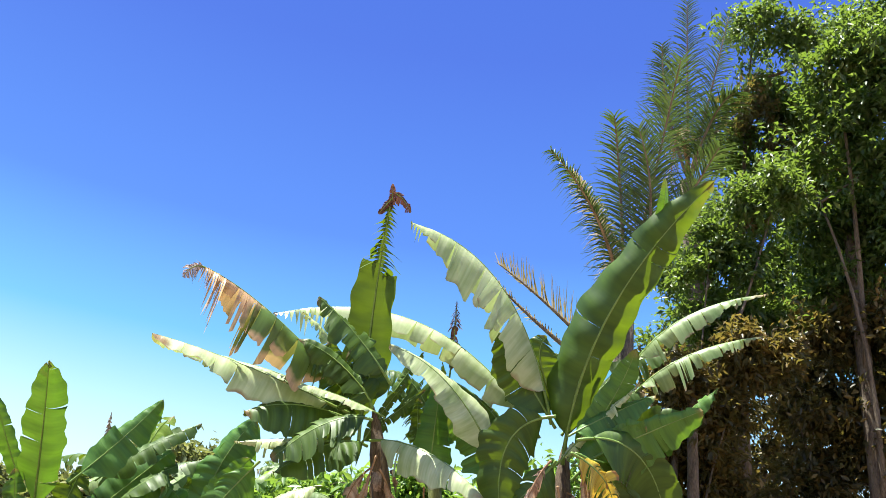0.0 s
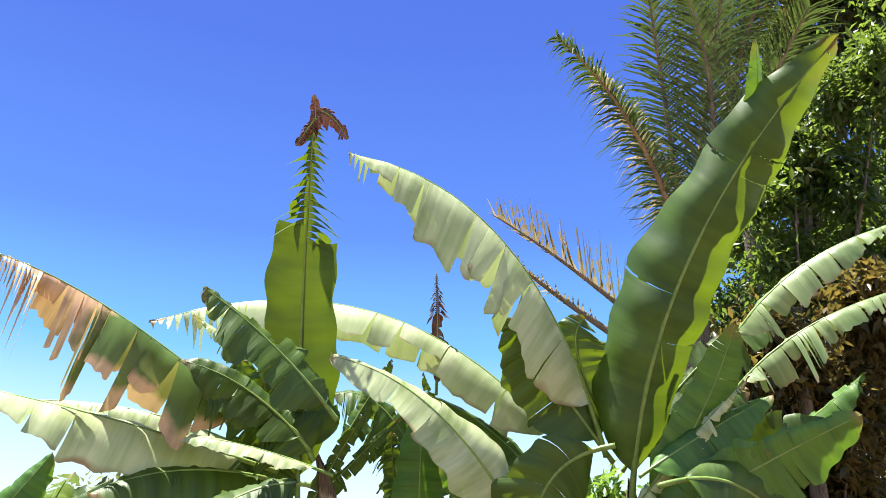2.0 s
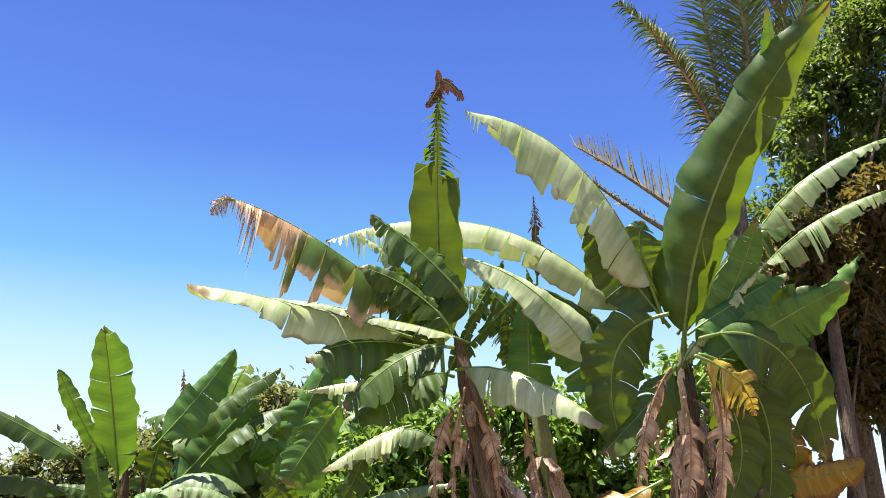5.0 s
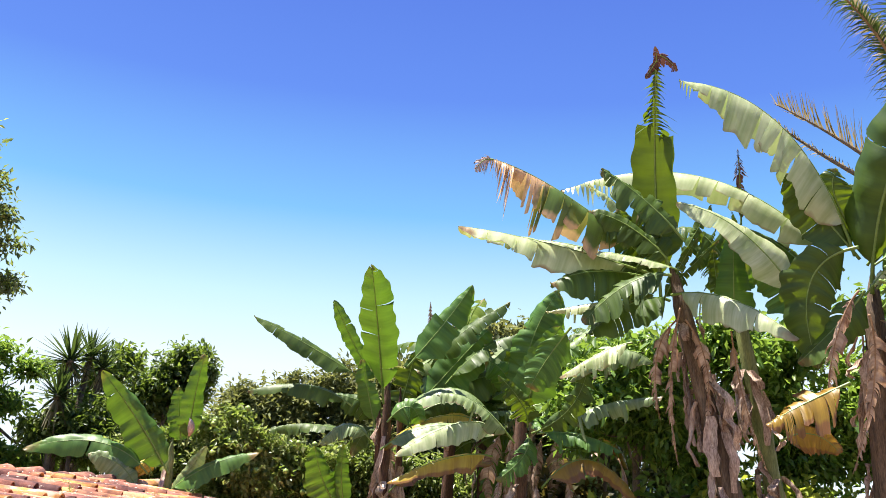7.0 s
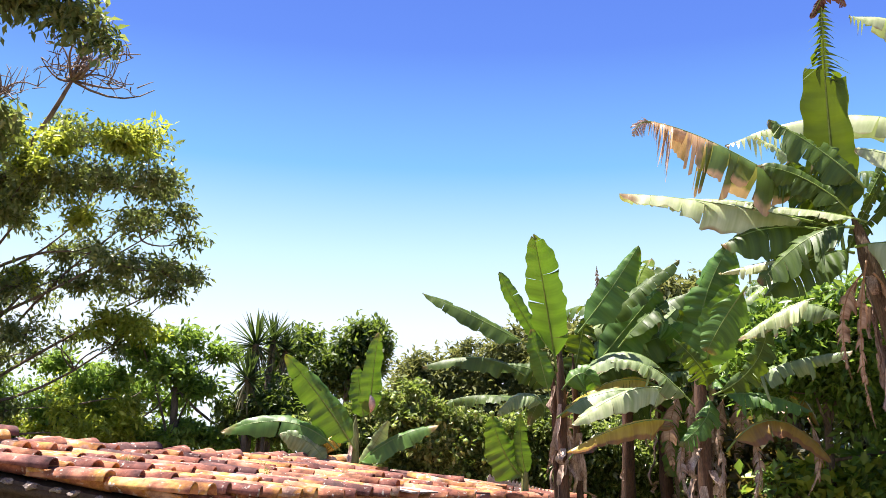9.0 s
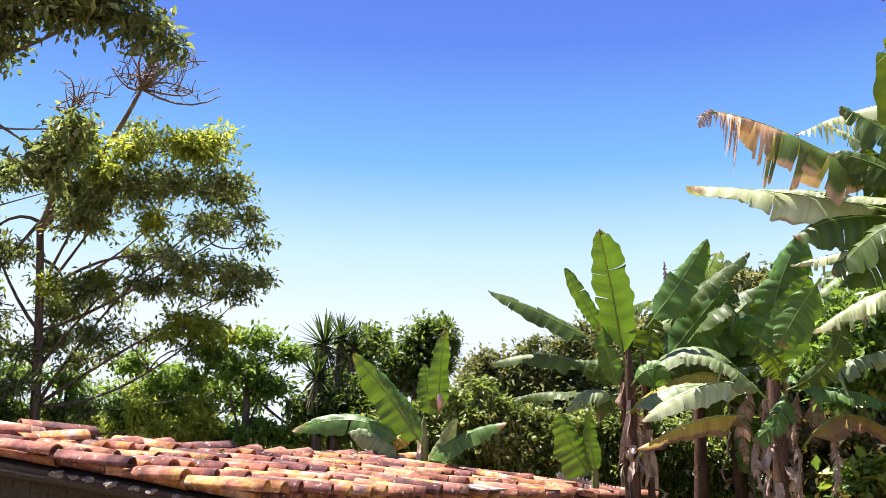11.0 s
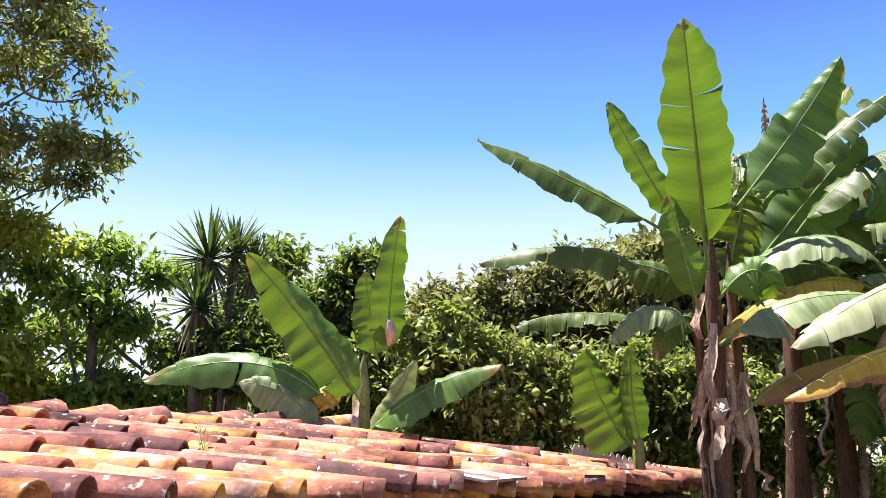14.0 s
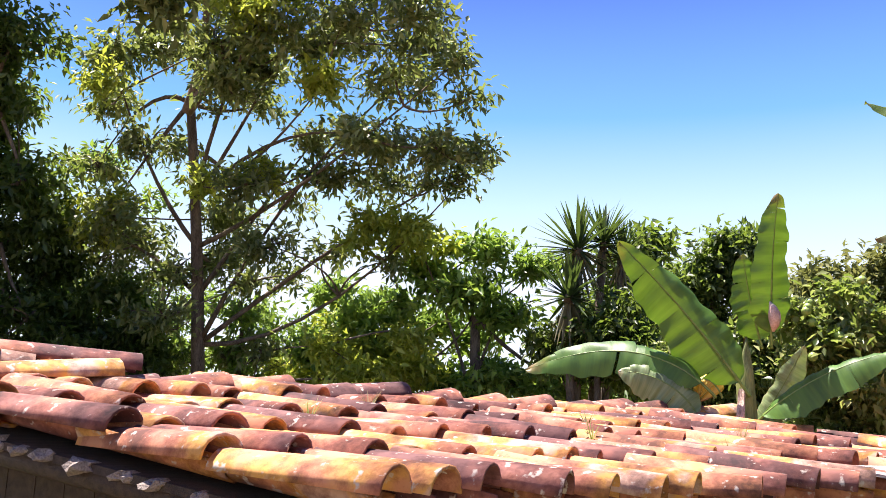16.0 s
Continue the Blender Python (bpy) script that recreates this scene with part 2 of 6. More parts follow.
rib_green = solid("midrib_green", (0.10, 0.17, 0.03), (0.20, 0.28, 0.06), 6, 0.45, 0.1)
rib_dry = solid("midrib_dry", (0.16, 0.09, 0.05), (0.36, 0.22, 0.12), 8, 0.8, 0.3)
stem_bark = solid("pseudostem", (0.045, 0.028, 0.02), (0.22, 0.145, 0.09), 5, 0.8, 0.6, (4, 4, 0.6))
stem_dark = solid("pseudostem_dark", (0.035, 0.020, 0.014), (0.17, 0.085, 0.05), 5, 0.8, 0.6, (4, 4, 0.6))
stem_green = solid("pseudostem_green", (0.10, 0.13, 0.04), (0.28, 0.30, 0.10), 5, 0.6, 0.4, (4, 4, 0.6))
husk = solid("dry_sheath", (0.16, 0.09, 0.06), (0.66, 0.50, 0.40), 6, 0.85, 0.5, (3, 3, 0.7))
bark = solid("bark", (0.05, 0.035, 0.025), (0.20, 0.15, 0.11), 7, 0.92, 0.8, (3, 3, 0.6))
twig_bark = solid("twig_bark", (0.10, 0.07, 0.055), (0.28, 0.20, 0.16), 9, 0.9, 0.4)
soil = solid("soil", (0.09, 0.055, 0.03), (0.22, 0.15, 0.09), 3, 0.95, 0.6)
plaster = solid("old_plaster", (0.20, 0.10, 0.07), (0.42, 0.24, 0.16), 4, 0.9, 0.3)
# Near-black wood: the shade under the roof overhang is put into its colour.
timber = solid("shaded_timber", (0.025, 0.016, 0.012), (0.085, 0.055, 0.036), 6, 0.85, 0.5, (1, 6, 6))
grey_wood = solid("weathered_wood", (0.26, 0.25, 0.24), (0.52, 0.50, 0.48), 8, 0.9, 0.4, (4, 4, 0.7))
slate_grey = solid("slate", (0.16, 0.11, 0.10), (0.52, 0.42, 0.38), 12, 0.7, 0.3)
stone = solid("pale_stone", (0.12, 0.09, 0.075), (0.38, 0.31, 0.26), 22, 0.95, 0.8)
fruit_skin = solid("green_fruit", (0.16, 0.26, 0.05), (0.34, 0.42, 0.10), 20, 0.4, 0.2)
bract = solid("flower_bract", (0.36, 0.22, 0.17), (0.66, 0.52, 0.44), 14, 0.6, 0.2)
clay = tile_material()
tree_green = foliage("tree_green", [(0.2, (0.061, 0.121, 0.024)), (0.55, (0.135, 0.250, 0.047)), (0.8, (0.324, 0.446, 0.081))])
tree_olive = foliage("tree_olive", [(0.2, (0.052, 0.078, 0.028)), (0.5, (0.130, 0.165, 0.062)), (0.8, (0.31, 0.33, 0.125))], glow=(0.34, 0.42, 0.06), through_light=0.42)
tree_lime = foliage("tree_lime", [(0.2, (0.12, 0.18, 0.025)), (0.55, (0.30, 0.37, 0.05)), (0.85, (0.50, 0.52, 0.09))], glow=(0.56, 0.60, 0.06))
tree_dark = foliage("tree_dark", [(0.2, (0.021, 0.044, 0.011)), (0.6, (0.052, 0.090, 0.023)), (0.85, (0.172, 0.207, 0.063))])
woods_green = foliage("woods_green", [(0.2, (0.054, 0.074, 0.024)), (0.5, (0.144, 0.174, 0.050)), (0.8, (0.300, 0.300, 0.096))], rough=0.7, glow=(0.25, 0.25, 0.06))
# The palest leaves stand for glints, put into the colour ramp.
citrus_green = foliage("citrus_green", [(0.2, (0.046, 0.078, 0.019)), (0.55, (0.182, 0.221, 0.065)), (0.85, (0.598, 0.598, 0.260))], rough=0.30)
russet = foliage("russet", [(0.2, (0.028, 0.032, 0.012)), (0.5, (0.075, 0.068, 0.024)), (0.8, (0.20, 0.13, 0.04))], glow=(0.26, 0.20, 0.03))
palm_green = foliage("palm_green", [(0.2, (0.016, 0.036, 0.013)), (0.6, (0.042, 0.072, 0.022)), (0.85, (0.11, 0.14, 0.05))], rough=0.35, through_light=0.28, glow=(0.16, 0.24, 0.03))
palm_dry = foliage("palm_dry", [(0.2, (0.10, 0.10, 0.05)), (0.6, (0.24, 0.22, 0.12)), (0.85, (0.46, 0.38, 0.30))], rough=0.6, glow=(0.5, 0.36, 0.16))


# ---- building blocks ----
def thing(name, place, label, category, group="", kind=""):
    ob = new(name)
    ob.location = place
    return tagged(ob, label, category, group, kind)


def meshed(name, verts, faces, mat, uv=None, smooth=True):
    data = bpy.data.meshes.new(name)
    data.from_pydata([tuple(v) for v in verts], [], faces)
    data.materials.append(mat)
    if smooth:
        data.polygons.foreach_set("use_smooth", [True] * len(data.polygons))
    if uv is not None:
        layer = data.uv_layers.new(name="UVMap")
        loops = np.empty(len(data.loops), dtype=np.int32)
        data.loops.foreach_get("vertex_index", loops)
        layer.data.foreach_set("uv", np.asarray(uv, dtype=np.float32)[loops].ravel())
    data.update()
    return data


def part(name, mesh, parent, label=""):
    ob = new(name, mesh)
    ob.parent = parent
    return tagged(ob, label)


def spot(parent):
    """Where a thing or one of its parts has its origin."""
    place = Vector(parent.location)
    if parent.parent:
        place += parent.parent.location
    return np.array(place)


def tube(points, radii, sides=7, verts=None, faces=None):
    verts, faces = ([] if verts is None else verts), ([] if faces is None else faces)
    points = np.asarray(points, float)
    start = len(verts)
    for k, (p, r) in enumerate(zip(points, radii)):
        ahead = points[min(k + 1, len(points) - 1)] - points[max(k - 1, 0)]
        ahead /= np.linalg.norm(ahead) + 1e-9
        a = np.cross(ahead, (0.31, 0.95, 0.07) if abs(ahead[2]) > 0.8 else (0, 0, 1))
        a /= np.linalg.norm(a) + 1e-9
        b = np.cross(ahead, a)
        for s in range(sides):
            q = 2 * math.pi * s / sides
            verts.append(p + r * (math.cos(q) * a + math.sin(q) * b))
        if k:
            lo, hi = start + (k - 1) * sides, start + k * sides
            for s in range(sides):
                faces.append((lo + s, lo + (s + 1) % sides, hi + (s + 1) % sides, hi + s))
    last = start + (len(points) - 1) * sides
    faces.append(tuple(range(last, last + sides)))
    faces.append(tuple(range(start + sides - 1, start - 1, -1)))
    return verts, faces


def bend(a, m, b, n):
    """n points of the curve from a to b that passes m halfway."""
    a, m, b = (np.asarray(q, float) for q in (a, m, b))
    c = 2 * m - (a + b) / 2
    u = np.linspace(0, 1, n)[:, None]
    return (1 - u) ** 2 * a + 2 * u * (1 - u) * c + u * u * b


leaf_count = [0]


def banana_leaf(plant, base, mid, tip, width, facing, tear, mat, sag=0.35, stalk=0.10, fold=0.25, rib=None, thin=2.0, lop=0.0, crease=0.6, taper=0.0):
    """A leaf with petiole and midrib; each half of the blade is torn along its veins into strips that hang on their own."""
    leaf_count[0] += 1
    rng = np.random.default_rng(leaf_count[0])
    origin = spot(plant)
    n = 64
    curve = bend(base, mid, tip, n) - origin
    length = np.linalg.norm(np.diff(curve, axis=0), axis=1).sum()
    tangent = np.gradient(curve, axis=0)
    tangent /= np.linalg.norm(tangent, axis=1)[:, None]
    normal = np.asarray(facing, float) - tangent * (tangent @ np.asarray(facing, float))[:, None]
    normal /= np.linalg.norm(normal, axis=1)[:, None] + 1e-9
    across = np.cross(tangent, normal)
    u = np.linspace(0, 1, n)
    s = np.clip((u - stalk) / (1 - stalk), 0, 1)
    half = 0.5 * width * np.clip(s / 0.16, 0, 1) ** 0.55 * np.clip(1 - s ** 2.6, 0.0, 1) ** 0.62
    half = half * (1 - taper * s)
    swell = rng.uniform(0, 6.3, 4)
    verts, faces, uvs = [], [], []
    cols = 5
    wave = rng.uniform(0, 6.3)
    for sign in (-1, 1):
        k = int(stalk * n)
        while k < n - 1:
            rip = tear * (0.35 + 1.3 * u[k])
            run = int(rng.integers(1, 4)) if rng.random() < rip else int(rng.integers(4, 11) if tear > 0.2 else rng.integers(7, 30))
            if s[k] > thin:
                run = 1
            stop = min(n - 1, k + run)
            droop = fold + sign * lop + rng.normal(0, 0.07 + 0.5 * tear)
            reach = 1.0 - max(0.0, rng.normal(0.0, 0.05 + 0.5 * tear)) * 0.75
            reach = max(0.25, reach)
            if tear >= 0.4:
                reach *= 1 - 0.55 * max(0.0, s[k] - 0.45) / 0.55
            if s[k] > thin:
                reach = rng.uniform(0.7, 1.35) * (1.15 - 0.35 * (s[k] - thin) / (1 - thin))
                droop += rng.normal(0.15, 0.45)
            elif s[k] > thin - 0.16:
                reach *= 1 - 0.45 * (s[k] - thin + 0.16) / 0.16
            hang = (0.8 if s[k] > thin else 0.9 if run < 4 and tear > 0.1 else 0.0) + sag * (0.6 + rng.random()) + tear * max(0, rng.normal(0.3, 0.6))
            first = len(verts)
            for j in range(k, stop + 1):
                pinch = 1.0
                if j == k or j == stop:
                    pinch = 0.45 if s[k] > thin and j == stop else 1 - min(0.035, 0.12 * tear)
                edge = j + (0.45 if j == k else -0.45 if j == stop else 0) * min(1, 0.12 + tear * 1.6)
                jj = min(max(edge, 0), n - 1)
                for c in range(cols):
                    w = c / (cols - 1)
                    at = j + (jj - j) * w
                    lo = int(min(at, n - 2))
                    f = at - lo
                    centre = curve[lo] * (1 - f) + curve[lo + 1] * f
                    side = across[lo] * (1 - f) + across[lo + 1] * f
                    up = normal[lo] * (1 - f) + normal[lo + 1] * f
                    wavy = 1 + 0.07 * math.sin(0.31 * j + swell[sign + 1]) + 0.045 * math.sin(0.83 * j + swell[sign + 1] * 3)
                    r = half[j] * reach * w * pinch * wavy
                    lean = droop * w
                    fold_wave = crease * math.sin(j * 0.85 + wave + 1.3 * math.sin(j * 0.23)) + crease * 0.6 * math.sin(j * 0.47 + 2 * wave)
                    ripple = width * (0.055 * w * (1.25 - w) * fold_wave + 0.06 * w * math.sin(j * 0.11 + wave * 2 + sign)) + rng.normal(0, 0.0015 + 0.01 * tear) * w
                    p = centre + sign * side * r * math.cos(lean) - up * (r * math.sin(lean) - ripple)
                    p = p - np.array((0, 0, 1.0)) * hang * r * w * 0.8 + tangent[j] * r * 0.25 * w
                    verts.append(p)
                    uvs.append((sign * w, u[j]))
            rows = stop - k + 1
            for a in range(rows - 1):
                for c in range(cols - 1):
                    q = first + a * cols + c
                    quad = (q, q + 1, q + cols + 1, q + cols)
                    faces.append(quad if sign > 0 else quad[::-1])
            k = stop
            if rng.random() < tear * 0.03:
                k += 1
    leaf = part("leaf", meshed("leaf", verts, faces, mat, uvs), plant)
    thick = 0.006 + 0.018 * width
    radii = thick * (1 - 0.85 * u ** 0.8)
    rv, rf = tube(curve - normal * (radii * 0.55)[:, None], radii, 6)
    part("midrib", meshed("midrib", rv, rf, rib or (rib_dry if mat is dry else rib_green)), leaf)
    return leaf


def pseudostem(plant, base, top, r0, r1, mat, flakes, seed, lean=(0, 0, 0), shag=1.0):
    """A banana stem of wrapped sheaths, with dry sheaths that peel off and hang."""
    rng = np.random.default_rng(seed)
    origin = spot(plant)
    n = 14
    mid = (np.asarray(base) + np.asarray(top)) / 2 + np.asarray(lean)
    line = bend(base, mid, top, n) - origin
    radii = np.linspace(r0, r1, n) * (1 + 0.05 * np.sin(np.arange(n) * 1.7 + seed))
    rise = line[-1] - line[-2]
    rise = rise / np.linalg.norm(rise)
    line = np.vstack([line, line[-1] + rise * 0.10, line[-1] + rise * 0.22, line[-1] + rise * 0.34])
    radii = np.concatenate([radii, radii[-1] * np.array((0.78, 0.45, 0.06))])
    verts, faces = tube(line, radii, 12)
    verts = [v + rng.normal(0, 0.006, 3) for v in verts]
    stem = part("pseudostem", meshed("pseudostem", verts, faces, mat), plant)
    for _ in range(flakes):
        k = rng.uniform(0.2, 1.0) * (n - 1)
        lo = int(min(k, n - 2))
        at = line[lo] + (line[lo + 1] - line[lo]) * (k - lo)
        a = rng.uniform(0, 2 * math.pi)
        out = np.array((math.cos(a), math.sin(a), 0))
        sideways = np.array((-math.sin(a), math.cos(a), 0))
        long, wide = rng.uniform(0.12, 0.6) * shag, rng.uniform(0.03, 0.09) * shag
        flare = rng.uniform(0.01, 0.10) * shag
        hang = (line[lo] - line[lo + 1]) / np.linalg.norm(line[lo] - line[lo + 1]) * 0.7 - np.array((0, 0, 0.3))
        sway, phase = rng.uniform(0.01, 0.035), rng.uniform(0, 6.3)
        fv, ff = [], []
        for j in range(8):
            s = j / 7
            p = at + out * (radii[lo] * 1.02 + flare * math.sin(s * 2.2) * (1 + 0.3 * math.sin(7 * s + a))) + hang * long * s
            curl = sway * math.sin(phase + 4 * s) + rng.normal(0, 0.006)
            for c in range(4):
                w = (c / 3 - 0.5) * wide * (0.5 + math.sin(0.4 + 2.5 * s) * 0.7)
                fv.append(p + sideways * (w + curl) + out * (abs(c - 1.5) * 0.02 + rng.normal(0, 0.008)))
        for j in range(7):
            for c in range(3):
                q = j * 4 + c
                ff.append((q, q + 1, q + 5, q + 4))
        part("dry_sheath", meshed("dry_sheath", fv, ff, husk), stem)
    return stem


def random_leaves(plant, crown, count, seed, length, width, low=-0.2, high=1.2, mats=None, tear=0.3, facing=(0, 0, 1)):
    """Leaves that spring from a crown in all directions and arch over."""
    rng = np.random.default_rng(seed)
    crown = np.asarray(crown, float)
    for k in range(count):
        a = 2.399 * k + rng.uniform(-0.4, 0.4) + seed
        e = rng.uniform(low, high)
        long = length * rng.uniform(0.65, 1.15)
        way = np.array((math.cos(a) * math.cos(e), math.sin(a) * math.cos(e), math.sin(e)))
        flat = np.array((math.cos(a), math.sin(a), 0))
        drop = rng.uniform(0.05, 0.35)
        mid = crown + way * long * 0.52
        tip = crown + way * long * 0.8 + flat * long * 0.2 - np.array((0, 0, 1)) * long * drop
        face = np.array((0, 0, 1.0)) * 0.8 + np.asarray(facing) * 0.5 + rng.normal(0, 0.3, 3)
        banana_leaf(plant, crown, mid, tip, width * rng.uniform(0.75, 1.2), face, tear, (mats or [green, dull, fresh])[k % len(mats or [1, 2, 3])])


def tufts(clusters, seed, number=18, small=0.34, tall=0.72):
    """Breaks each rounded clump into smaller uneven tufts with gaps between them."""
    rng = np.random.default_rng(seed + 500)
    out = []
    for x, y, z, r in clusters:
        for _ in range(number):
            way = rng.normal(size=3)
            way *= rng.uniform(0.2, 1.02) / np.linalg.norm(way)
            out.append((x + r * way[0], y + r * way[1], z + tall * r * way[2], r * small * rng.uniform(0.4, 1.4)))
    return np.asarray(out, float)


def spray(clusters, count, size, seed, droop=0.3, slim=0.42, per=7, spread=None, shell=0.55, flat=0.8):
    """Leaves in sprigs through rounded clumps (x, y, z, radius): verts, faces and the sprigs' places."""
    rng = np.random.default_rng(seed)
    clusters = tufts(clusters, seed, tall=0.95 * flat)
    weight = clusters[:, 3] ** 2
    pick = rng.choice(len(clusters), size=max(1, count // per), p=weight / weight.sum())
    way = rng.normal(size=(len(pick), 3))
    way /= np.linalg.norm(way, axis=1)[:, None]
    deep = np.maximum(np.abs(rng.normal(0, 0.72, len(pick))), shell * rng.random(len(pick)))
    lump = 1 + 0.22 * np.sin(way[:, 0] * 5 + pick) * np.cos(way[:, 1] * 4 + pick * 2.1)
    centre = clusters[pick, :3] + way * (clusters[pick, 3] * deep * lump)[:, None] * np.array((1, 1, flat))
    grow = way * 0.8 + rng.normal(0, 0.45, way.shape)
    grow /= np.linalg.norm(grow, axis=1)[:, None]
    sprig = np.repeat(np.arange(len(pick)), per)
    m = len(sprig)
    along = np.tile(np.linspace(-0.9, 0.9, per), len(pick))[:, None]
    root = centre[sprig] + grow[sprig] * along * size * (spread or 1.5) + rng.normal(0, size * 0.35, (m, 3))
    ahead = grow[sprig] * 0.6 + rng.normal(0, 0.65, (m, 3)) - np.array((0, 0, droop))
    ahead /= np.linalg.norm(ahead, axis=1)[:, None]
    up = np.array((0, 0, 1.0)) + rng.normal(0, 0.55, (m, 3))
    side = np.cross(ahead, up)
    side /= np.linalg.norm(side, axis=1)[:, None] + 1e-9
    top = np.cross(side, ahead)
    long = (size * rng.uniform(0.6, 1.35, m))[:, None]
    wide = long * slim * 0.5
    verts = np.empty((m, 4, 3))
    verts[:, 0] = root
    verts[:, 1] = root + ahead * long * 0.45 + side * wide + top * wide * 0.35
    verts[:, 2] = root + ahead * long - top * long * 0.12
    verts[:, 3] = root + ahead * long * 0.45 - side * wide + top * wide * 0.35
    return verts.reshape(-1, 3), centre


def leafy_mesh(name, verts, mat):
    """Folded leaves, four corners each, as two triangles on a shared midrib."""
    data = bpy.data.meshes.new(name)
    m = len(verts) // 4
    base = 4 * np.arange(m)
    tris = np.stack([base, base + 1, base + 2, base, base + 2, base + 3], -1).ravel()
    data.vertices.add(len(verts))
    data.vertices.foreach_set("co", np.asarray(verts, np.float32).ravel())
    data.loops.add(len(tris))
    data.loops.foreach_set("vertex_index", tris.astype(np.int32))
    data.polygons.add(2 * m)
    data.polygons.foreach_set("loop_start", (3 * np.arange(2 * m)).astype(np.int32))
    data.materials.append(mat)
    data.update(calc_edges=True)
    return data


def tree(name, root, fork, clusters, count, size, mat, label, category="tree", r0=0.16, seed=1, droop=0.3, slim=0.42, extra=(), group="", twigs=60, lean=(0, 0, 0), shell=0.5, mat_bark=None, spread=None, per=7, flat=0.75):
    """A tree: tapered trunk, limbs to each clump, twigs out to the sprigs, and a crown of single leaves."""
    rng = np.random.default_rng(seed)
    ob = thing(name, root, label, category, group)
    origin = np.asarray(root, float)
    fork = np.asarray(fork, float)
    top = fork
    mid = (origin + fork) / 2 + np.asarray(lean)
    verts, faces = tube(bend(origin, mid, top, 12) - origin, np.linspace(r0 * 1.15, r0 * 0.55, 12), 9)
    part("trunk", meshed("trunk", verts, faces, mat_bark or bark), ob)
    lv, lf = [], []
    line = bend(origin, mid, top, 12)
    allc = list(clusters) + [c for group_ in extra for c in group_[0]]
    made = []
    for k, c in enumerate(allc):
        end = np.asarray(c[:3], float)
        thick = r0 * 0.34
        if k % 4 and made:
            start = min(made, key=lambda q: np.linalg.norm(q - end) + 2 * max(0.0, q[2] - end[2]))
            thick = r0 * 0.15
        else:
            start = line[int(rng.integers(6, 12))] if end[2] > line[6][2] else line[int(rng.integers(3, 8))]
        bow = (start + end) / 2 + np.array((0, 0, 0.14 * np.linalg.norm(end - start))) * rng.uniform(-0.9, 0.6) + rng.normal(0, 0.08, 3)
        path = bend(start, bow, end, 8)
        if k % 4 == 0:
            made += [path[4], path[6]]
        made.append(end)
        tube(path - origin, np.linspace(thick, r0 * 0.06, 8), 6, lv, lf)
    verts, sprigs = spray(clusters, count, size, seed, droop, slim, per=per, shell=shell, spread=spread, flat=flat)
    for end in sprigs[rng.choice(len(sprigs), min(twigs, len(sprigs)), replace=False)]:
        near = min(allc, key=lambda c: np.linalg.norm(end - np.asarray(c[:3])))
        start = np.asarray(near[:3]) + rng.normal(0, 0.12 * near[3], 3)
        tube(bend(start, (start + end) / 2 + rng.normal(0, 0.06, 3), end, 4) - origin, np.linspace(r0 * 0.09, r0 * 0.03, 4), 4, lv, lf)
    part("branch_frame", meshed("branch_frame", lv, lf, mat_bark or bark), ob)
    part("crown", leafy_mesh("crown", verts - origin, mat), ob)
    for k, (more, number, other, label_) in enumerate(extra):
        verts, _ = spray(more, number, size, seed + 31 + k, droop, slim, per=per, shell=shell, spread=spread, flat=flat)
        part("foliage_clump", leafy_mesh("foliage_clump", verts - origin, other), ob, label_)
    return ob


def frond(parent, base, mid, tip, span, mat, seed, rib_mat, pairs=74, limp=0.55):
    """A feather frond: a rachis with two ranks of narrow leaflets."""
    rng = np.random.default_rng(seed)
    origin = spot(parent)
    n = 30
    line = bend(base, mid, tip, n) - origin
    ahead = np.gradient(line, axis=0)
    ahead /= np.linalg.norm(ahead, axis=1)[:, None]
    v, f = tube(line, np.linspace(0.022, 0.004, n), 5)
    rachis = part("frond", meshed("frond", v, f, rib_mat), parent)
    lv, lf = [], []
    for k in range(pairs):
        u = 0.14 + 0.86 * k / (pairs - 1)
        q = u * (n - 1)
        lo = int(min(q, n - 2))
        p = line[lo] + (line[lo + 1] - line[lo]) * (q - lo)
        t = ahead[lo]
        side = np.cross(t, (0, 0, 1.0))
        side /= np.linalg.norm(side) + 1e-9
        up = np.cross(side, t)
        long = span * (0.35 + 0.65 * math.sin(math.pi * min(1, 0.18 + 0.8 * u))) * rng.uniform(0.75, 1.1)
        for sign in (-1, 1):
            if rng.random() < 0.05:
                continue
            way = side * sign * 0.8 + t * (0.45 + 0.5 * u) + up * rng.uniform(0.0, 0.45) + rng.normal(0, 0.10, 3)
            way /= np.linalg.norm(way)
            thin = np.cross(way, up)
            thin /= np.linalg.norm(thin) + 1e-9
            start = len(lv)
            for j in range(4):
                s = j / 3
                c = p + way * long * s - np.array((0, 0, 1)) * limp * long * s * s * rng.uniform(0.7, 1.3)
                w = 0.5 * 0.019 * (1 - 0.9 * s) * (0.6 + s if s < 0.4 else 1)
                lv += [c + thin * w, c - thin * w]
            for j in range(3):
                a = start + 2 * j
                lf.append((a, a + 1, a + 3, a + 2))
    part("leaflet_rank", meshed("leaflet_rank", lv, lf, mat, smooth=False), rachis)


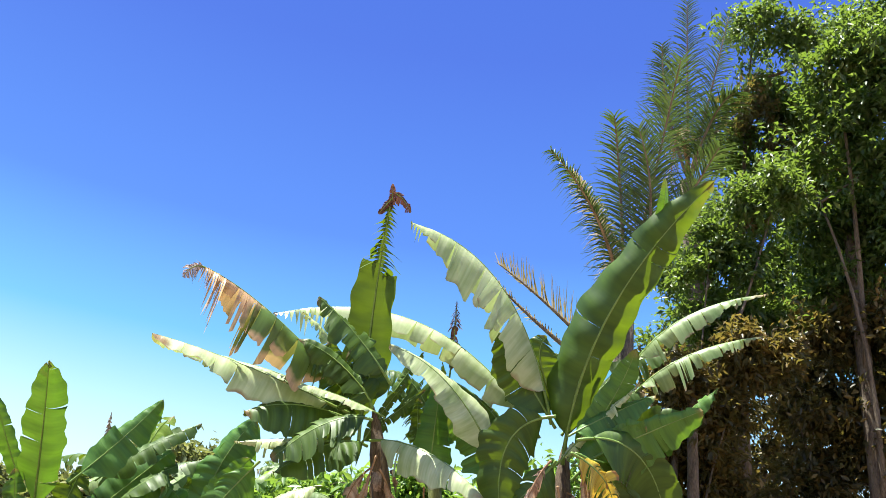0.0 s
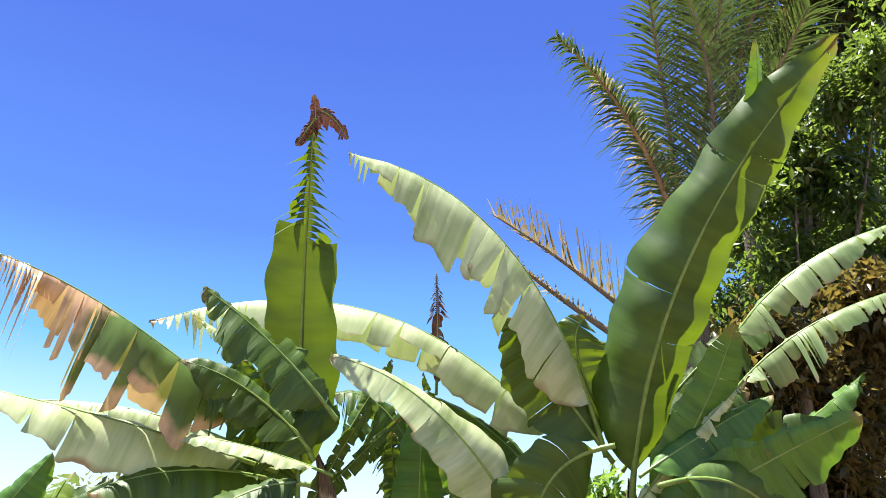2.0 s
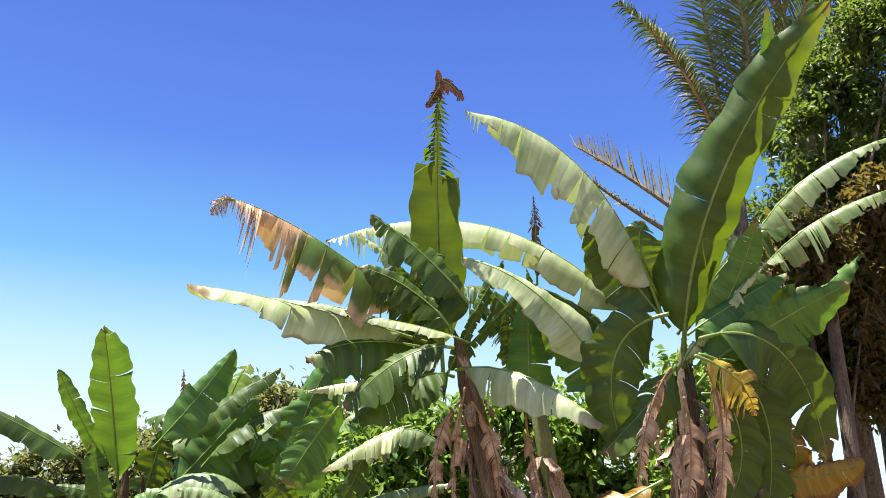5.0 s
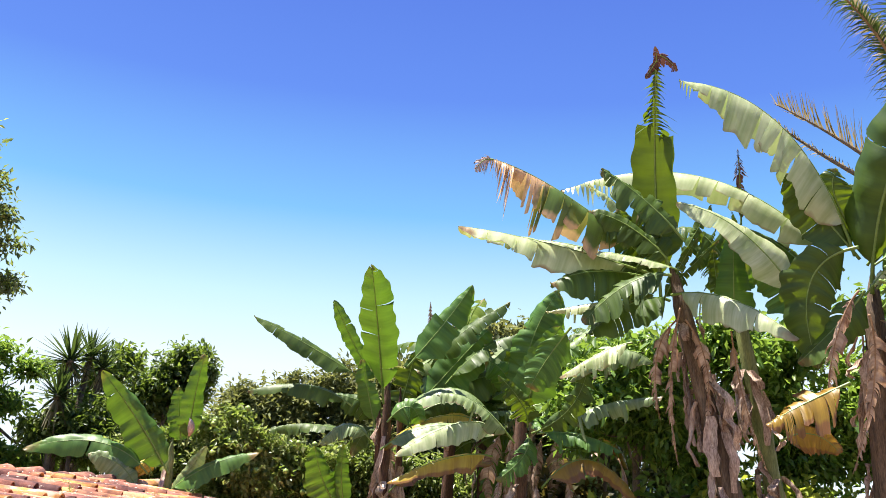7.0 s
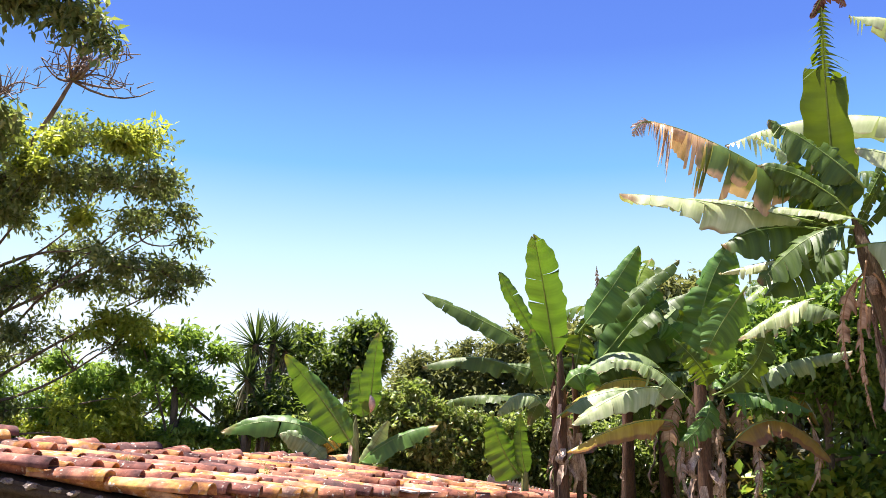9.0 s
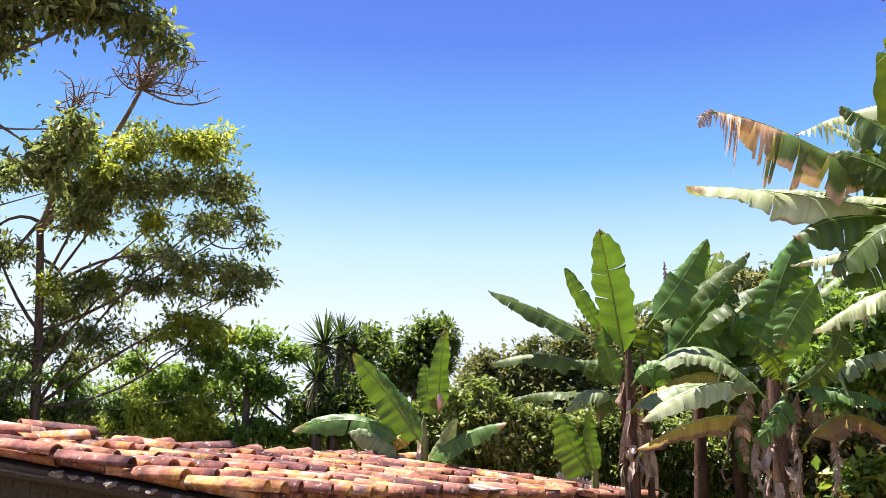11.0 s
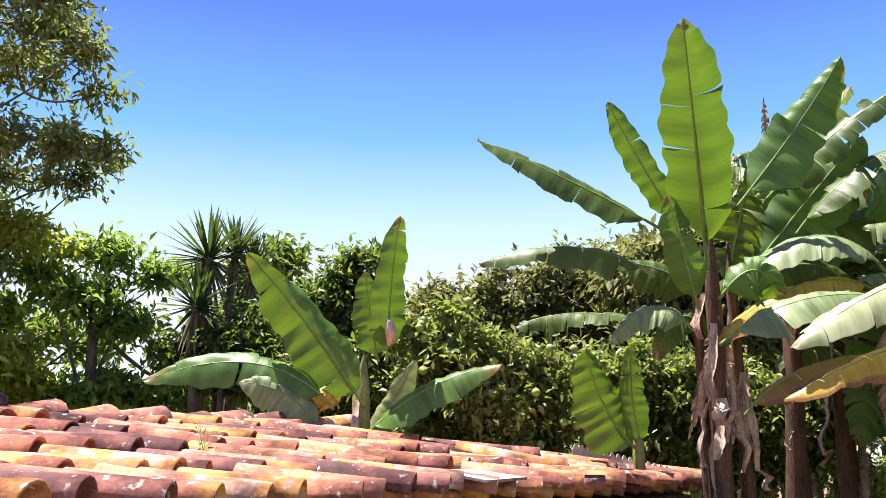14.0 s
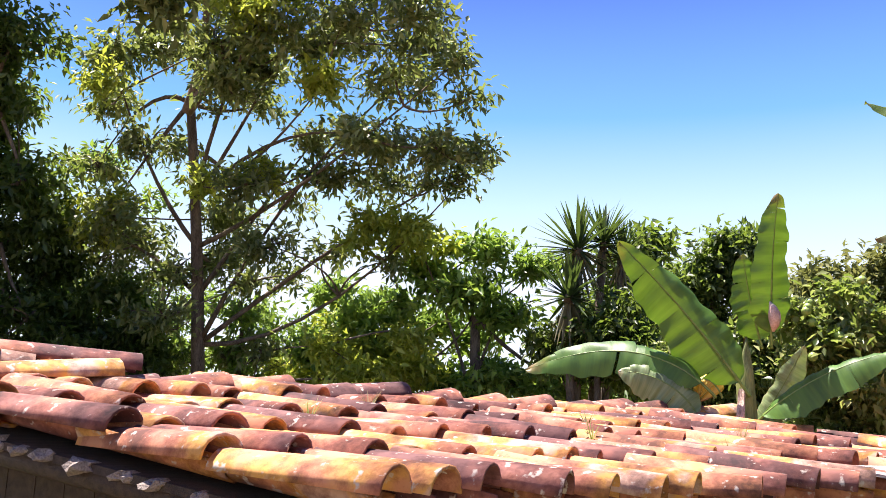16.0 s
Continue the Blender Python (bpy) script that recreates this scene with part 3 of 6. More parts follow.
def spiky_head(parent, centre, radius, count, seed, mat, dead=0):
    """A rosette of stiff sword leaves, with a skirt of dead ones below."""
    rng = np.random.default_rng(seed)
    centre = np.asarray(centre, float) - spot(parent)
    blades = []
    for kind in range(2):
        v, f = [], []
        for j in range(5):
            q = j / 4
            w = 0.034 * (1 - q ** 2) * (0.7 + q) + 0.002
            z = -0.06 * q * q
            v += [(q, w, z), (q, 0, z - 0.018 * (1 - q)), (q, -w, z)]
        for j in range(4):
            a = 3 * j
            f += [(a, a + 1, a + 4, a + 3), (a + 1, a + 2, a + 5, a + 4)]
        blades.append(meshed("sword_leaf", v, f, palm_dry if kind else mat, smooth=False))
    core, cf = tube([centre - (0, 0, 0.1 * radius), centre + (0, 0, 0.1 * radius)], (0.12 * radius, 0.06 * radius), 8)
    head = part("rosette", meshed("rosette", core, cf, bark), parent)
    for number, low, high, mesh in ((count, -0.45, 1.5, blades[0]), (dead, -1.5, -1.0, blades[1])):
        for _ in range(number):
            a, e = rng.uniform(0, 6.283), rng.uniform(low, high)
            ob = part("sword_leaf", mesh, head)
            long = radius * rng.uniform(0.75, 1.1)
            ob.matrix_basis = Matrix.Translation(centre) @ Matrix.Rotation(a, 4, "Z") @ Matrix.Rotation(-e, 4, "Y") @ Matrix.Diagonal((long, radius * 1.1, radius, 1))


# ---- ground ----
rng = np.random.default_rng(5)
size, steps = 700.0, 90
gv, gf = [], []
for i in range(steps + 1):
    for j in range(steps + 1):
        x, y = ((i / steps * 2 - 1), (j / steps * 2 - 1))
        x, y = 8 + size * x * abs(x) ** 1.6, 6 + size * y * abs(y) ** 1.6
        far = math.hypot(x - 8, y - 6)
        z = 0.12 * noise.noise((x * 0.4, y * 0.4, 0)) - 0.06 + (2.0 * noise.noise((x * 0.012, y * 0.012, 3)) * min(1, far / 120))
        gv.append((x, y, z))
for i in range(steps):
    for j in range(steps):
        q = i * (steps + 1) + j
        gf.append((q, q + steps + 1, q + steps + 2, q + 1))
ground = new("ground", meshed("ground", gv, gf, soil))
tagged(ground, "bare brown soil with leaf litter under the plants", "ground", kind="structure")

# ---- near banana clump with the tall torn leaf ----
plant = thing("banana_plant", (5.15, 1.20, 0), "tall banana plant with wind-torn leaves and dry sheaths on its stem", "banana plant", "near bananas")
pseudostem(plant, (5.15, 1.20, 0), (4.65, 1.95, 3.71), 0.105, 0.066, stem_bark, 80, 1, shag=1.0)
banana_leaf(plant, (4.53, 2.08, 3.74), (4.27, 2.05, 4.63), (3.85, 1.93, 5.45), 0.44, (-0.92, -0.12, -0.25), 0.18, green, thin=0.47, fold=0.55, lop=0.05, sag=0.1, taper=0.0, crease=0.4)
banana_leaf(plant, (3.92, 1.95, 5.34), (3.86, 1.93, 5.43), (3.81, 1.93, 5.50), 0.06, (-0.92, -0.12, -0.25), 0.1, rust, crease=0.3)
banana_leaf(plant, (3.85, 1.94, 5.45), (3.89, 1.86, 5.42), (3.96, 1.80, 5.34), 0.09, (-0.92, -0.12, -0.25), 0.2, rust, crease=0.4, fold=0.6)
banana_leaf(plant, (3.87, 1.93, 5.41), (3.89, 1.97, 5.37), (3.92, 2.03, 5.30), 0.10, (-0.92, -0.12, -0.25), 0.2, rust, crease=0.4, fold=0.6)
banana_leaf(plant, (4.41, 2.20, 4.09), (3.89, 2.72, 4.48), (3.51, 3.12, 4.63), 0.36, (-0.5, 0.1, 0.85), 0.42, withered, fold=1.0, sag=0.9, thin=0.75, crease=0.8)
banana_leaf(plant, (3.53, 3.09, 4.62), (3.49, 3.16, 4.60), (3.49, 3.21, 4.52), 0.13, (-0.92, -0.12, -0.25), 0.4, pinkish, crease=0.5)
banana_leaf(plant, (4.46, 2.16, 3.94), (3.96, 2.85, 4.09), (3.55, 3.36, 4.13), 0.36, (-0.55, -0.1, 0.8), 0.12, pale_sheen, fold=0.5, sag=0.35, crease=0.8)
banana_leaf(plant, (4.55, 2.19, 3.98), (4.46, 2.81, 4.23), (4.32, 3.46, 4.27), 0.22, (-0.5, 0, 0.85), 0.5, pale_sheen, fold=0.7, sag=0.7)
banana_leaf(plant, (4.47, 2.16, 3.90), (4.14, 2.48, 3.88), (3.92, 2.76, 3.74), 0.36, (-0.7, -0.1, 0.6), 0.2, green, fold=0.5, sag=0.5)
banana_leaf(plant, (4.51, 2.24, 4.06), (4.49, 2.36, 3.98), (4.49, 2.46, 3.80), 0.34, (-0.92, -0.12, -0.25), 0.25, green, fold=0.4)
banana_leaf(plant, (4.49, 2.32, 4.22), (4.56, 2.30, 3.99), (4.64, 2.21, 3.77), 0.40, (-0.92, -0.12, -0.25), 0.15, green, fold=0.3)
banana_leaf(plant, (4.63, 2.09, 3.73), (4.61, 1.95, 4.00), (4.59, 1.80, 4.23), 0.10, (-0.92, -0.12, -0.25), 0.35, green)
banana_leaf(plant, (4.81, 2.15, 3.79), (4.82, 1.93, 4.03), (4.81, 1.67, 4.27), 0.09, (-0.92, -0.12, -0.25), 0.35, green)
banana_leaf(plant, (4.58, 2.02, 3.74), (4.33, 2.24, 3.67), (4.10, 2.54, 3.38), 0.36, (-0.6, -0.1, 0.7), 0.1, green, fold=0.4, sag=0.4)
banana_leaf(plant, (4.57, 2.01, 3.78), (4.37, 1.54, 3.66), (4.29, 1.09, 3.32), 0.34, (-0.5, -0.1, 0.8), 0.1, pale_sheen, fold=0.5, sag=0.5)
banana_leaf(plant, (4.61, 2.28, 3.76), (4.53, 2.59, 3.74), (4.43, 2.97, 3.66), 0.20, (-0.4, 0, 0.9), 0.4, pale_sheen, fold=0.7)
banana_leaf(plant, (4.64, 2.24, 4.07), (4.50, 2.33, 4.43), (4.33, 2.60, 4.66), 0.22, (-0.5, 0.1, 0.8), 0.45, pale_sheen, fold=0.6, sag=0.4)
banana_leaf(plant, (5.07, 2.96, 3.69), (5.06, 3.16, 3.43), (5.05, 3.32, 3.17), 0.34, (-0.92, -0.12, -0.25), 0.1, fresh, fold=0.2)
banana_leaf(plant, (5.05, 2.43, 3.53), (5.00, 2.69, 3.44), (4.93, 3.02, 3.23), 0.22, (-0.5, 0, 0.85), 0.3, pale_sheen, fold=0.5)
banana_leaf(plant, (4.14, 1.82, 4.07), (3.98, 2.08, 4.36), (3.83, 2.35, 4.57), 0.30, (-0.8, -0.4, 0.4), 0.22, green, sag=0.5)
banana_leaf(plant, (4.33, 1.98, 3.99), (4.18, 2.24, 4.23), (4.07, 2.52, 4.34), 0.23, (-0.9, -0.5, 0.3), 0.12, green)
banana_leaf(plant, (4.29, 2.06, 4.04), (4.16, 2.36, 4.21), (4.15, 2.60, 4.04), 0.18, (-0.7, -0.4, 0.7), 0.6, green)
banana_leaf(plant, (4.27, 1.86, 3.87), (4.14, 2.23, 3.98), (4.04, 2.57, 4.01), 0.12, (-0.5, -0.2, 0.8), 0.12, pale_sheen)
banana_leaf(plant, (4.35, 1.97, 3.95), (4.27, 2.08, 4.10), (4.23, 2.21, 4.10), 0.38, (-0.9, -0.5, 0.1), 0.12, green)
banana_leaf(plant, (4.45, 2.01, 3.98), (4.35, 2.05, 4.24), (4.28, 2.19, 4.36), 0.35, (-0.9, -0.4, 0.3), 0.15, green)
banana_leaf(plant, (4.82, 2.02, 4.06), (4.76, 1.83, 4.35), (4.73, 1.71, 4.54), 0.14, (-0.8, -0.3, 0.6), 0.4, green)
banana_leaf(plant, (4.66, 2.04, 4.04), (4.48, 2.25, 4.24), (4.36, 2.36, 4.45), 0.36, (-1.0, -0.2, -0.1), 0.3, green)
banana_leaf(plant, (4.11, 1.91, 3.80), (4.02, 2.20, 3.73), (4.00, 2.54, 3.45), 0.34, (-0.7, -0.2, 0.6), 0.3, green)
banana_leaf(plant, (4.48, 1.95, 3.56), (4.52, 2.12, 3.28), (4.70, 2.14, 2.84), 0.14, (-0.9, -0.3, 0.4), 0.75, dry, crease=0.5, fold=0.9)
banana_leaf(plant, (4.38, 1.87, 3.53), (4.59, 1.76, 3.14), (4.78, 1.87, 2.59), 0.14, (-0.8, -0.2, 0.4), 0.75, dry, crease=0.5, fold=0.9)
banana_leaf(plant, (4.66, 1.59, 3.49), (4.87, 1.55, 3.01), (5.14, 1.43, 2.49), 0.09, (-0.9, -0.1, 0.4), 0.75, dry, crease=0.5, fold=0.9)
banana_leaf(plant, (4.34, 1.90, 3.61), (4.52, 2.02, 3.05), (4.75, 2.02, 2.50), 0.10, (-0.8, -0.2, 0.4), 0.75, dry, crease=0.5, fold=0.9)

plant = thing("banana_plant", (5.69, 1.10, 0), "slim banana plant with a rolled dead spike leaf", "banana plant", "near bananas")
pseudostem(plant, (5.69, 1.10, 0), (5.19, 1.59, 3.64), 0.10, 0.055, stem_green, 40, 2, shag=0.9)
banana_leaf(plant, (4.81, 1.50, 4.37), (4.71, 1.48, 4.66), (4.59, 1.47, 4.93), 0.13, (-0.92, -0.12, -0.25), 0.6, rust, thin=0.5, crease=0.5)
banana_leaf(plant, (4.83, 1.59, 3.49), (4.76, 1.57, 3.91), (4.66, 1.54, 4.33), 0.30, (-0.92, -0.12, -0.25), 0.1, fresh, fold=0.35, crease=0.5)
banana_leaf(plant, (4.91, 1.49, 4.00), (4.84, 1.51, 4.26), (4.76, 1.56, 4.48), 0.12, (-0.92, -0.12, -0.25), 0.55, green)
banana_leaf(plant, (5.03, 1.69, 3.75), (4.97, 1.73, 4.02), (4.92, 1.74, 4.23), 0.16, (-0.92, -0.12, -0.25), 0.3, green)
banana_leaf(plant, (5.38, 1.62, 4.06), (5.14, 1.83, 4.41), (5.02, 2.07, 4.46), 0.38, (-0.8, -0.2, 0.6), 0.3, green)
banana_leaf(plant, (5.45, 1.74, 3.94), (5.33, 1.85, 4.24), (5.25, 1.75, 4.53), 0.14, (-0.9, -0.3, 0.5), 0.5, green)
banana_leaf(plant, (5.34, 1.67, 3.93), (5.27, 1.61, 4.19), (5.18, 1.62, 4.46), 0.35, (-1.0, -0.2, 0.0), 0.08, fresh)

plant = thing("banana_plant", (5.31, 0.71, 0), "banana plant with one huge upright dark green leaf", "banana plant", "near bananas")
pseudostem(plant, (5.31, 0.71, 0), (4.81, 0.61, 3.58), 0.112, 0.068, stem_bark, 75, 3, shag=1.0)
banana_leaf(plant, (4.69, 0.61, 3.72), (4.26, 0.33, 4.70), (3.80, -0.38, 5.59), 0.60, (-0.93, -0.15, -0.2), 0.1, green, sag=0.08, fold=0.62, lop=0.08, crease=1.2)
banana_leaf(plant, (4.26, 0.13, 4.99), (4.05, -0.02, 5.30), (3.82, -0.04, 5.62), 0.16, (-0.8, -0.5, -0.1), 0.12, fresh, fold=0.5, sag=0.1)
# Added bright blade for the light through the huge leaf's right half.
banana_leaf(plant, (4.60, 0.58, 3.73), (4.49, 0.30, 4.12), (4.33, 0.12, 4.50), 0.24, (-0.92, -0.12, -0.25), 0.05, fresh, fold=0.2, sag=0.05, crease=0.4)
banana_leaf(plant, (4.64, 0.70, 4.00), (4.25, 1.11, 4.91), (3.91, 1.78, 5.23), 0.40, (-0.45, 0.15, 0.9), 0.27, pale_sheen, sag=0.9, fold=0.75, thin=0.9, crease=0.6)
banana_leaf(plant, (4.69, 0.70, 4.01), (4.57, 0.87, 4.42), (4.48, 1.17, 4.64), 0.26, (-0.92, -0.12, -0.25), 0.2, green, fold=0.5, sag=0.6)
banana_leaf(plant, (4.76, 0.78, 3.93), (4.59, 1.71, 4.71), (4.40, 2.85, 4.66), 0.28, (-0.45, 0.1, 0.9), 0.3, pale_sheen, sag=0.8, fold=0.7, thin=0.8)
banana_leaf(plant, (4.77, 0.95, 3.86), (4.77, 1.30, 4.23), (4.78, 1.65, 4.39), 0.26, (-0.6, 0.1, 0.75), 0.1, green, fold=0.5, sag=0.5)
banana_leaf(plant, (4.61, 1.06, 3.64), (4.31, 1.43, 4.14), (4.10, 1.86, 4.34), 0.36, (-0.75, 0.25, 0.55), 0.03, pale_sheen, fold=0.25, sag=0.15, lop=0.25, crease=0.35)
banana_leaf(plant, (4.72, 1.07, 3.53), (4.66, 1.20, 3.85), (4.60, 1.45, 4.03), 0.40, (-0.92, -0.12, -0.25), 0.1, fresh, fold=0.3)
banana_leaf(plant, (4.56, 0.52, 4.55), (4.51, 0.49, 4.68), (4.45, 0.49, 4.81), 0.10, (-0.92, -0.12, -0.25), 0.1, fresh)
banana_leaf(plant, (4.62, 0.58, 4.39), (4.60, 0.62, 4.47), (4.58, 0.72, 4.53), 0.14, (-0.92, -0.12, -0.25), 0.3, green)
banana_leaf(plant, (4.56, 0.55, 3.58), (4.48, 0.27, 3.84), (4.41, 0.04, 3.94), 0.36, (-0.92, -0.12, -0.25), 0.08, fresh, fold=0.3)
banana_leaf(plant, (4.60, 0.66, 3.69), (4.51, 0.39, 3.99), (4.38, 0.08, 4.27), 0.14, (-0.6, -0.3, 0.7), 0.6, pale_sheen, fold=0.5, sag=0.2)
banana_leaf(plant, (4.56, 0.15, 4.43), (4.43, -0.25, 4.81), (4.46, -0.85, 5.03), 0.20, (-0.5, -0.1, 0.8), 0.4, dull, fold=0.6, sag=0.5)
banana_leaf(plant, (4.71, 0.12, 4.28), (4.63, -0.27, 4.58), (4.69, -0.84, 4.79), 0.20, (-0.5, -0.1, 0.8), 0.5, dull, fold=0.6, sag=0.6)
banana_leaf(plant, (4.77, 0.42, 3.75), (4.67, 0.09, 4.02), (4.56, -0.27, 4.10), 0.34, (-0.92, -0.12, -0.25), 0.15, green, fold=0.3)
banana_leaf(plant, (5.00, 0.14, 3.94), (4.91, -0.14, 4.12), (4.74, -0.51, 4.38), 0.26, (-0.7, -0.1, 0.6), 0.25, fresh, fold=0.4)
banana_leaf(plant, (4.44, 0.67, 4.00), (4.49, 1.01, 3.77), (4.62, 1.00, 3.18), 0.44, (-0.92, -0.12, -0.25), 0.05, green, fold=0.3, sag=0.1)
banana_leaf(plant, (4.51, 0.41, 3.73), (4.43, 0.05, 3.91), (4.33, -0.33, 4.07), 0.34, (-0.92, -0.12, -0.25), 0.08, fresh, fold=0.25)
banana_leaf(plant, (4.64, 0.53, 3.62), (4.66, 0.29, 3.49), (4.64, 0.11, 3.52), 0.26, (-0.92, -0.12, -0.25), 0.2, yellow, fold=0.3)
banana_leaf(plant, (4.57, 1.28, 2.67), (4.58, 1.07, 2.72), (4.60, 0.90, 2.59), 0.22, (-0.92, -0.12, -0.25), 0.2, amber)
banana_leaf(plant, (4.83, 0.15, 3.10), (4.81, -0.09, 3.07), (4.76, -0.33, 3.15), 0.28, (-0.92, -0.12, -0.25), 0.2, amber)
banana_leaf(plant, (4.67, 0.67, 3.98), (4.45, 0.96, 4.39), (4.36, 1.05, 4.58), 0.36, (-1.0, -0.1, 0.0), 0.1, green)
banana_leaf(plant, (4.70, 0.64, 4.09), (4.53, 0.80, 4.43), (4.48, 0.76, 4.61), 0.35, (-1.0, -0.0, 0.0), 0.15, green)
banana_leaf(plant, (4.04, 0.56, 3.64), (4.17, 0.35, 3.52), (4.28, 0.27, 3.34), 0.26, (-1.0, 0.1, 0.2), 0.4, yellow)
banana_leaf(plant, (4.81, 0.63, 3.97), (4.75, 0.23, 4.45), (4.77, -0.15, 4.66), 0.26, (-0.9, 0.1, 0.4), 0.3, green)
banana_leaf(plant, (4.46, 0.58, 3.87), (4.48, 0.29, 4.05), (4.51, -0.03, 4.22), 0.20, (-1.0, 0.1, 0.2), 0.05, fresh)
banana_leaf(plant, (4.70, 0.59, 3.95), (4.68, 0.28, 4.21), (4.71, 0.03, 4.30), 0.26, (-1.0, 0.1, 0.1), 0.1, green)
banana_leaf(plant, (4.80, 0.31, 3.86), (4.81, 0.07, 4.01), (4.84, -0.24, 4.16), 0.29, (-1.0, 0.1, 0.2), 0.08, fresh)
banana_leaf(plant, (4.63, 0.55, 3.70), (4.63, 0.37, 3.81), (4.75, 0.26, 3.62), 0.24, (-1.0, -0.0, 0.0), 0.4, amber)
banana_leaf(plant, (4.21, 0.79, 3.01), (4.16, 1.09, 2.86), (4.11, 1.32, 2.72), 0.35, (-0.7, -0.1, 0.6), 0.4, amber)
banana_leaf(plant, (4.15, 0.69, 3.61), (4.22, 0.87, 3.25), (4.42, 0.97, 2.67), 0.16, (-0.9, -0.0, 0.4), 0.75, dry, crease=0.5, fold=0.9)
banana_leaf(plant, (4.09, 0.50, 3.57), (4.29, 0.46, 3.15), (4.50, 0.61, 2.51), 0.17, (-0.9, 0.1, 0.4), 0.75, dry, crease=0.5, fold=0.9)
banana_leaf(plant, (4.10, 0.64, 3.43), (4.27, 0.65, 3.01), (4.44, 0.83, 2.44), 0.14, (-0.9, -0.0, 0.4), 0.75, dry, crease=0.5, fold=0.9)
banana_leaf(plant, (4.30, 0.53, 3.71), (4.55, 0.20, 3.43), (4.81, 0.25, 2.78), 0.36, (-1.0, 0.1, 0.2), 0.2, green)
banana_leaf(plant, (4.26, 0.52, 3.79), (4.49, 0.06, 3.73), (4.83, -0.15, 3.15), 0.41, (-1.0, 0.1, 0.1), 0.2, green)
banana_leaf(plant, (4.33, 0.51, 3.64), (4.56, 0.34, 3.28), (4.67, 0.45, 2.91), 0.28, (-1.0, 0.1, 0.2), 0.2, green)
banana_leaf(plant, (4.52, 0.53, 3.53), (4.75, 0.09, 3.39), (4.98, 0.01, 2.95), 0.28, (-0.9, 0.1, 0.4), 0.4, amber)
banana_leaf(plant, (4.53, 0.66, 3.71), (4.55, 0.84, 3.49), (4.54, 1.13, 3.21), 0.32, (-0.9, -0.0, 0.4), 0.2, green)


# ---- low yellowing bananas ----
plant = thing("banana_plant", (8.20, 4.58, 0), "low banana plant with yellowing drooping leaves", "banana plant", "low bananas")
pseudostem(plant, (8.20, 4.58, 0), (7.88, 4.44, 3.44), 0.120, 0.072, stem_dark, 12, 4)
banana_leaf(plant, (7.77, 4.38, 3.81), (7.68, 4.23, 4.27), (7.67, 3.94, 4.78), 0.55, (-1.0, -0.3, -0.1), 0.15, fresh)
banana_leaf(plant, (7.47, 4.66, 3.31), (7.12, 4.99, 3.56), (6.90, 5.45, 3.29), 0.36, (-0.4, -0.2, 0.9), 0.05, dull)
banana_leaf(plant, (7.33, 4.71, 3.19), (7.01, 5.13, 3.22), (6.77, 5.67, 2.84), 0.32, (-0.5, -0.2, 0.8), 0.15, yellow)
banana_leaf(plant, (7.76, 4.18, 3.07), (8.09, 3.62, 3.23), (8.48, 3.34, 2.80), 0.32, (-0.6, -0.2, 0.7), 0.15, amber)
banana_leaf(plant, (8.01, 4.23, 3.87), (8.12, 3.80, 4.33), (8.39, 3.24, 4.65), 0.32, (-0.3, -0.0, 0.9), 0.3, dull)
banana_leaf(plant, (8.14, 4.48, 3.49), (7.91, 4.56, 3.92), (7.82, 4.46, 4.29), 0.30, (-1.0, -0.3, 0.0), 0.3, green)
random_leaves(plant, (8.15, 4.52, 3.43), 9, 11, 0.90, 0.31, -0.5, 0.9, tear=0.25, facing=(-0.7, -0.5, 0.0))

plant = thing("banana_plant", (8.59, 5.73, 0), "young banana plant with many crowded leaves", "banana plant", "low bananas")
pseudostem(plant, (8.59, 5.73, 0), (8.17, 5.45, 3.99), 0.108, 0.060, stem_dark, 8, 5)
random_leaves(plant, (8.16, 5.45, 4.03), 12, 12, 1.14, 0.34, -0.3, 1.2, tear=0.35, facing=(-0.7, -0.5, 0.0))

plant = thing("banana_plant", (9.47, 4.06, 0), "banana plant half hidden among its neighbours", "banana plant", "low bananas")
pseudostem(plant, (9.47, 4.06, 0), (9.03, 3.78, 4.10), 0.120, 0.072, stem_dark, 10, 6)
random_leaves(plant, (9.03, 3.78, 4.10), 12, 13, 1.32, 0.36, -0.4, 1.1, tear=0.35, facing=(-0.7, -0.5, 0.0))
banana_leaf(plant, (7.91, 4.47, 3.32), (7.77, 4.24, 4.03), (7.69, 3.94, 4.75), 0.62, (-1.0, -0.3, -0.1), 0.1, fresh)
banana_leaf(plant, (8.30, 3.98, 3.31), (8.49, 3.48, 3.76), (8.77, 2.97, 4.03), 0.41, (-0.7, -0.2, 0.6), 0.2, dull)
banana_leaf(plant, (8.34, 4.01, 3.19), (8.58, 3.55, 3.43), (8.96, 3.13, 3.31), 0.36, (-0.7, -0.2, 0.6), 0.2, yellow)
banana_leaf(plant, (8.16, 4.49, 3.47), (8.31, 4.03, 3.97), (8.36, 3.73, 4.33), 0.44, (-1.0, -0.2, 0.2), 0.2, green)
banana_leaf(plant, (7.96, 4.55, 3.45), (7.74, 4.61, 3.82), (7.55, 4.79, 3.94), 0.44, (-0.9, -0.4, 0.2), 0.2, fresh)
banana_leaf(plant, (7.71, 4.60, 3.17), (7.77, 4.78, 2.77), (7.93, 4.82, 2.29), 0.22, (-0.9, -0.4, 0.1), 0.5, dry, crease=0.2)
banana_leaf(plant, (7.77, 4.50, 3.23), (7.94, 4.55, 2.77), (8.03, 4.74, 2.23), 0.24, (-1.0, -0.3, 0.1), 0.5, dry, crease=0.2)
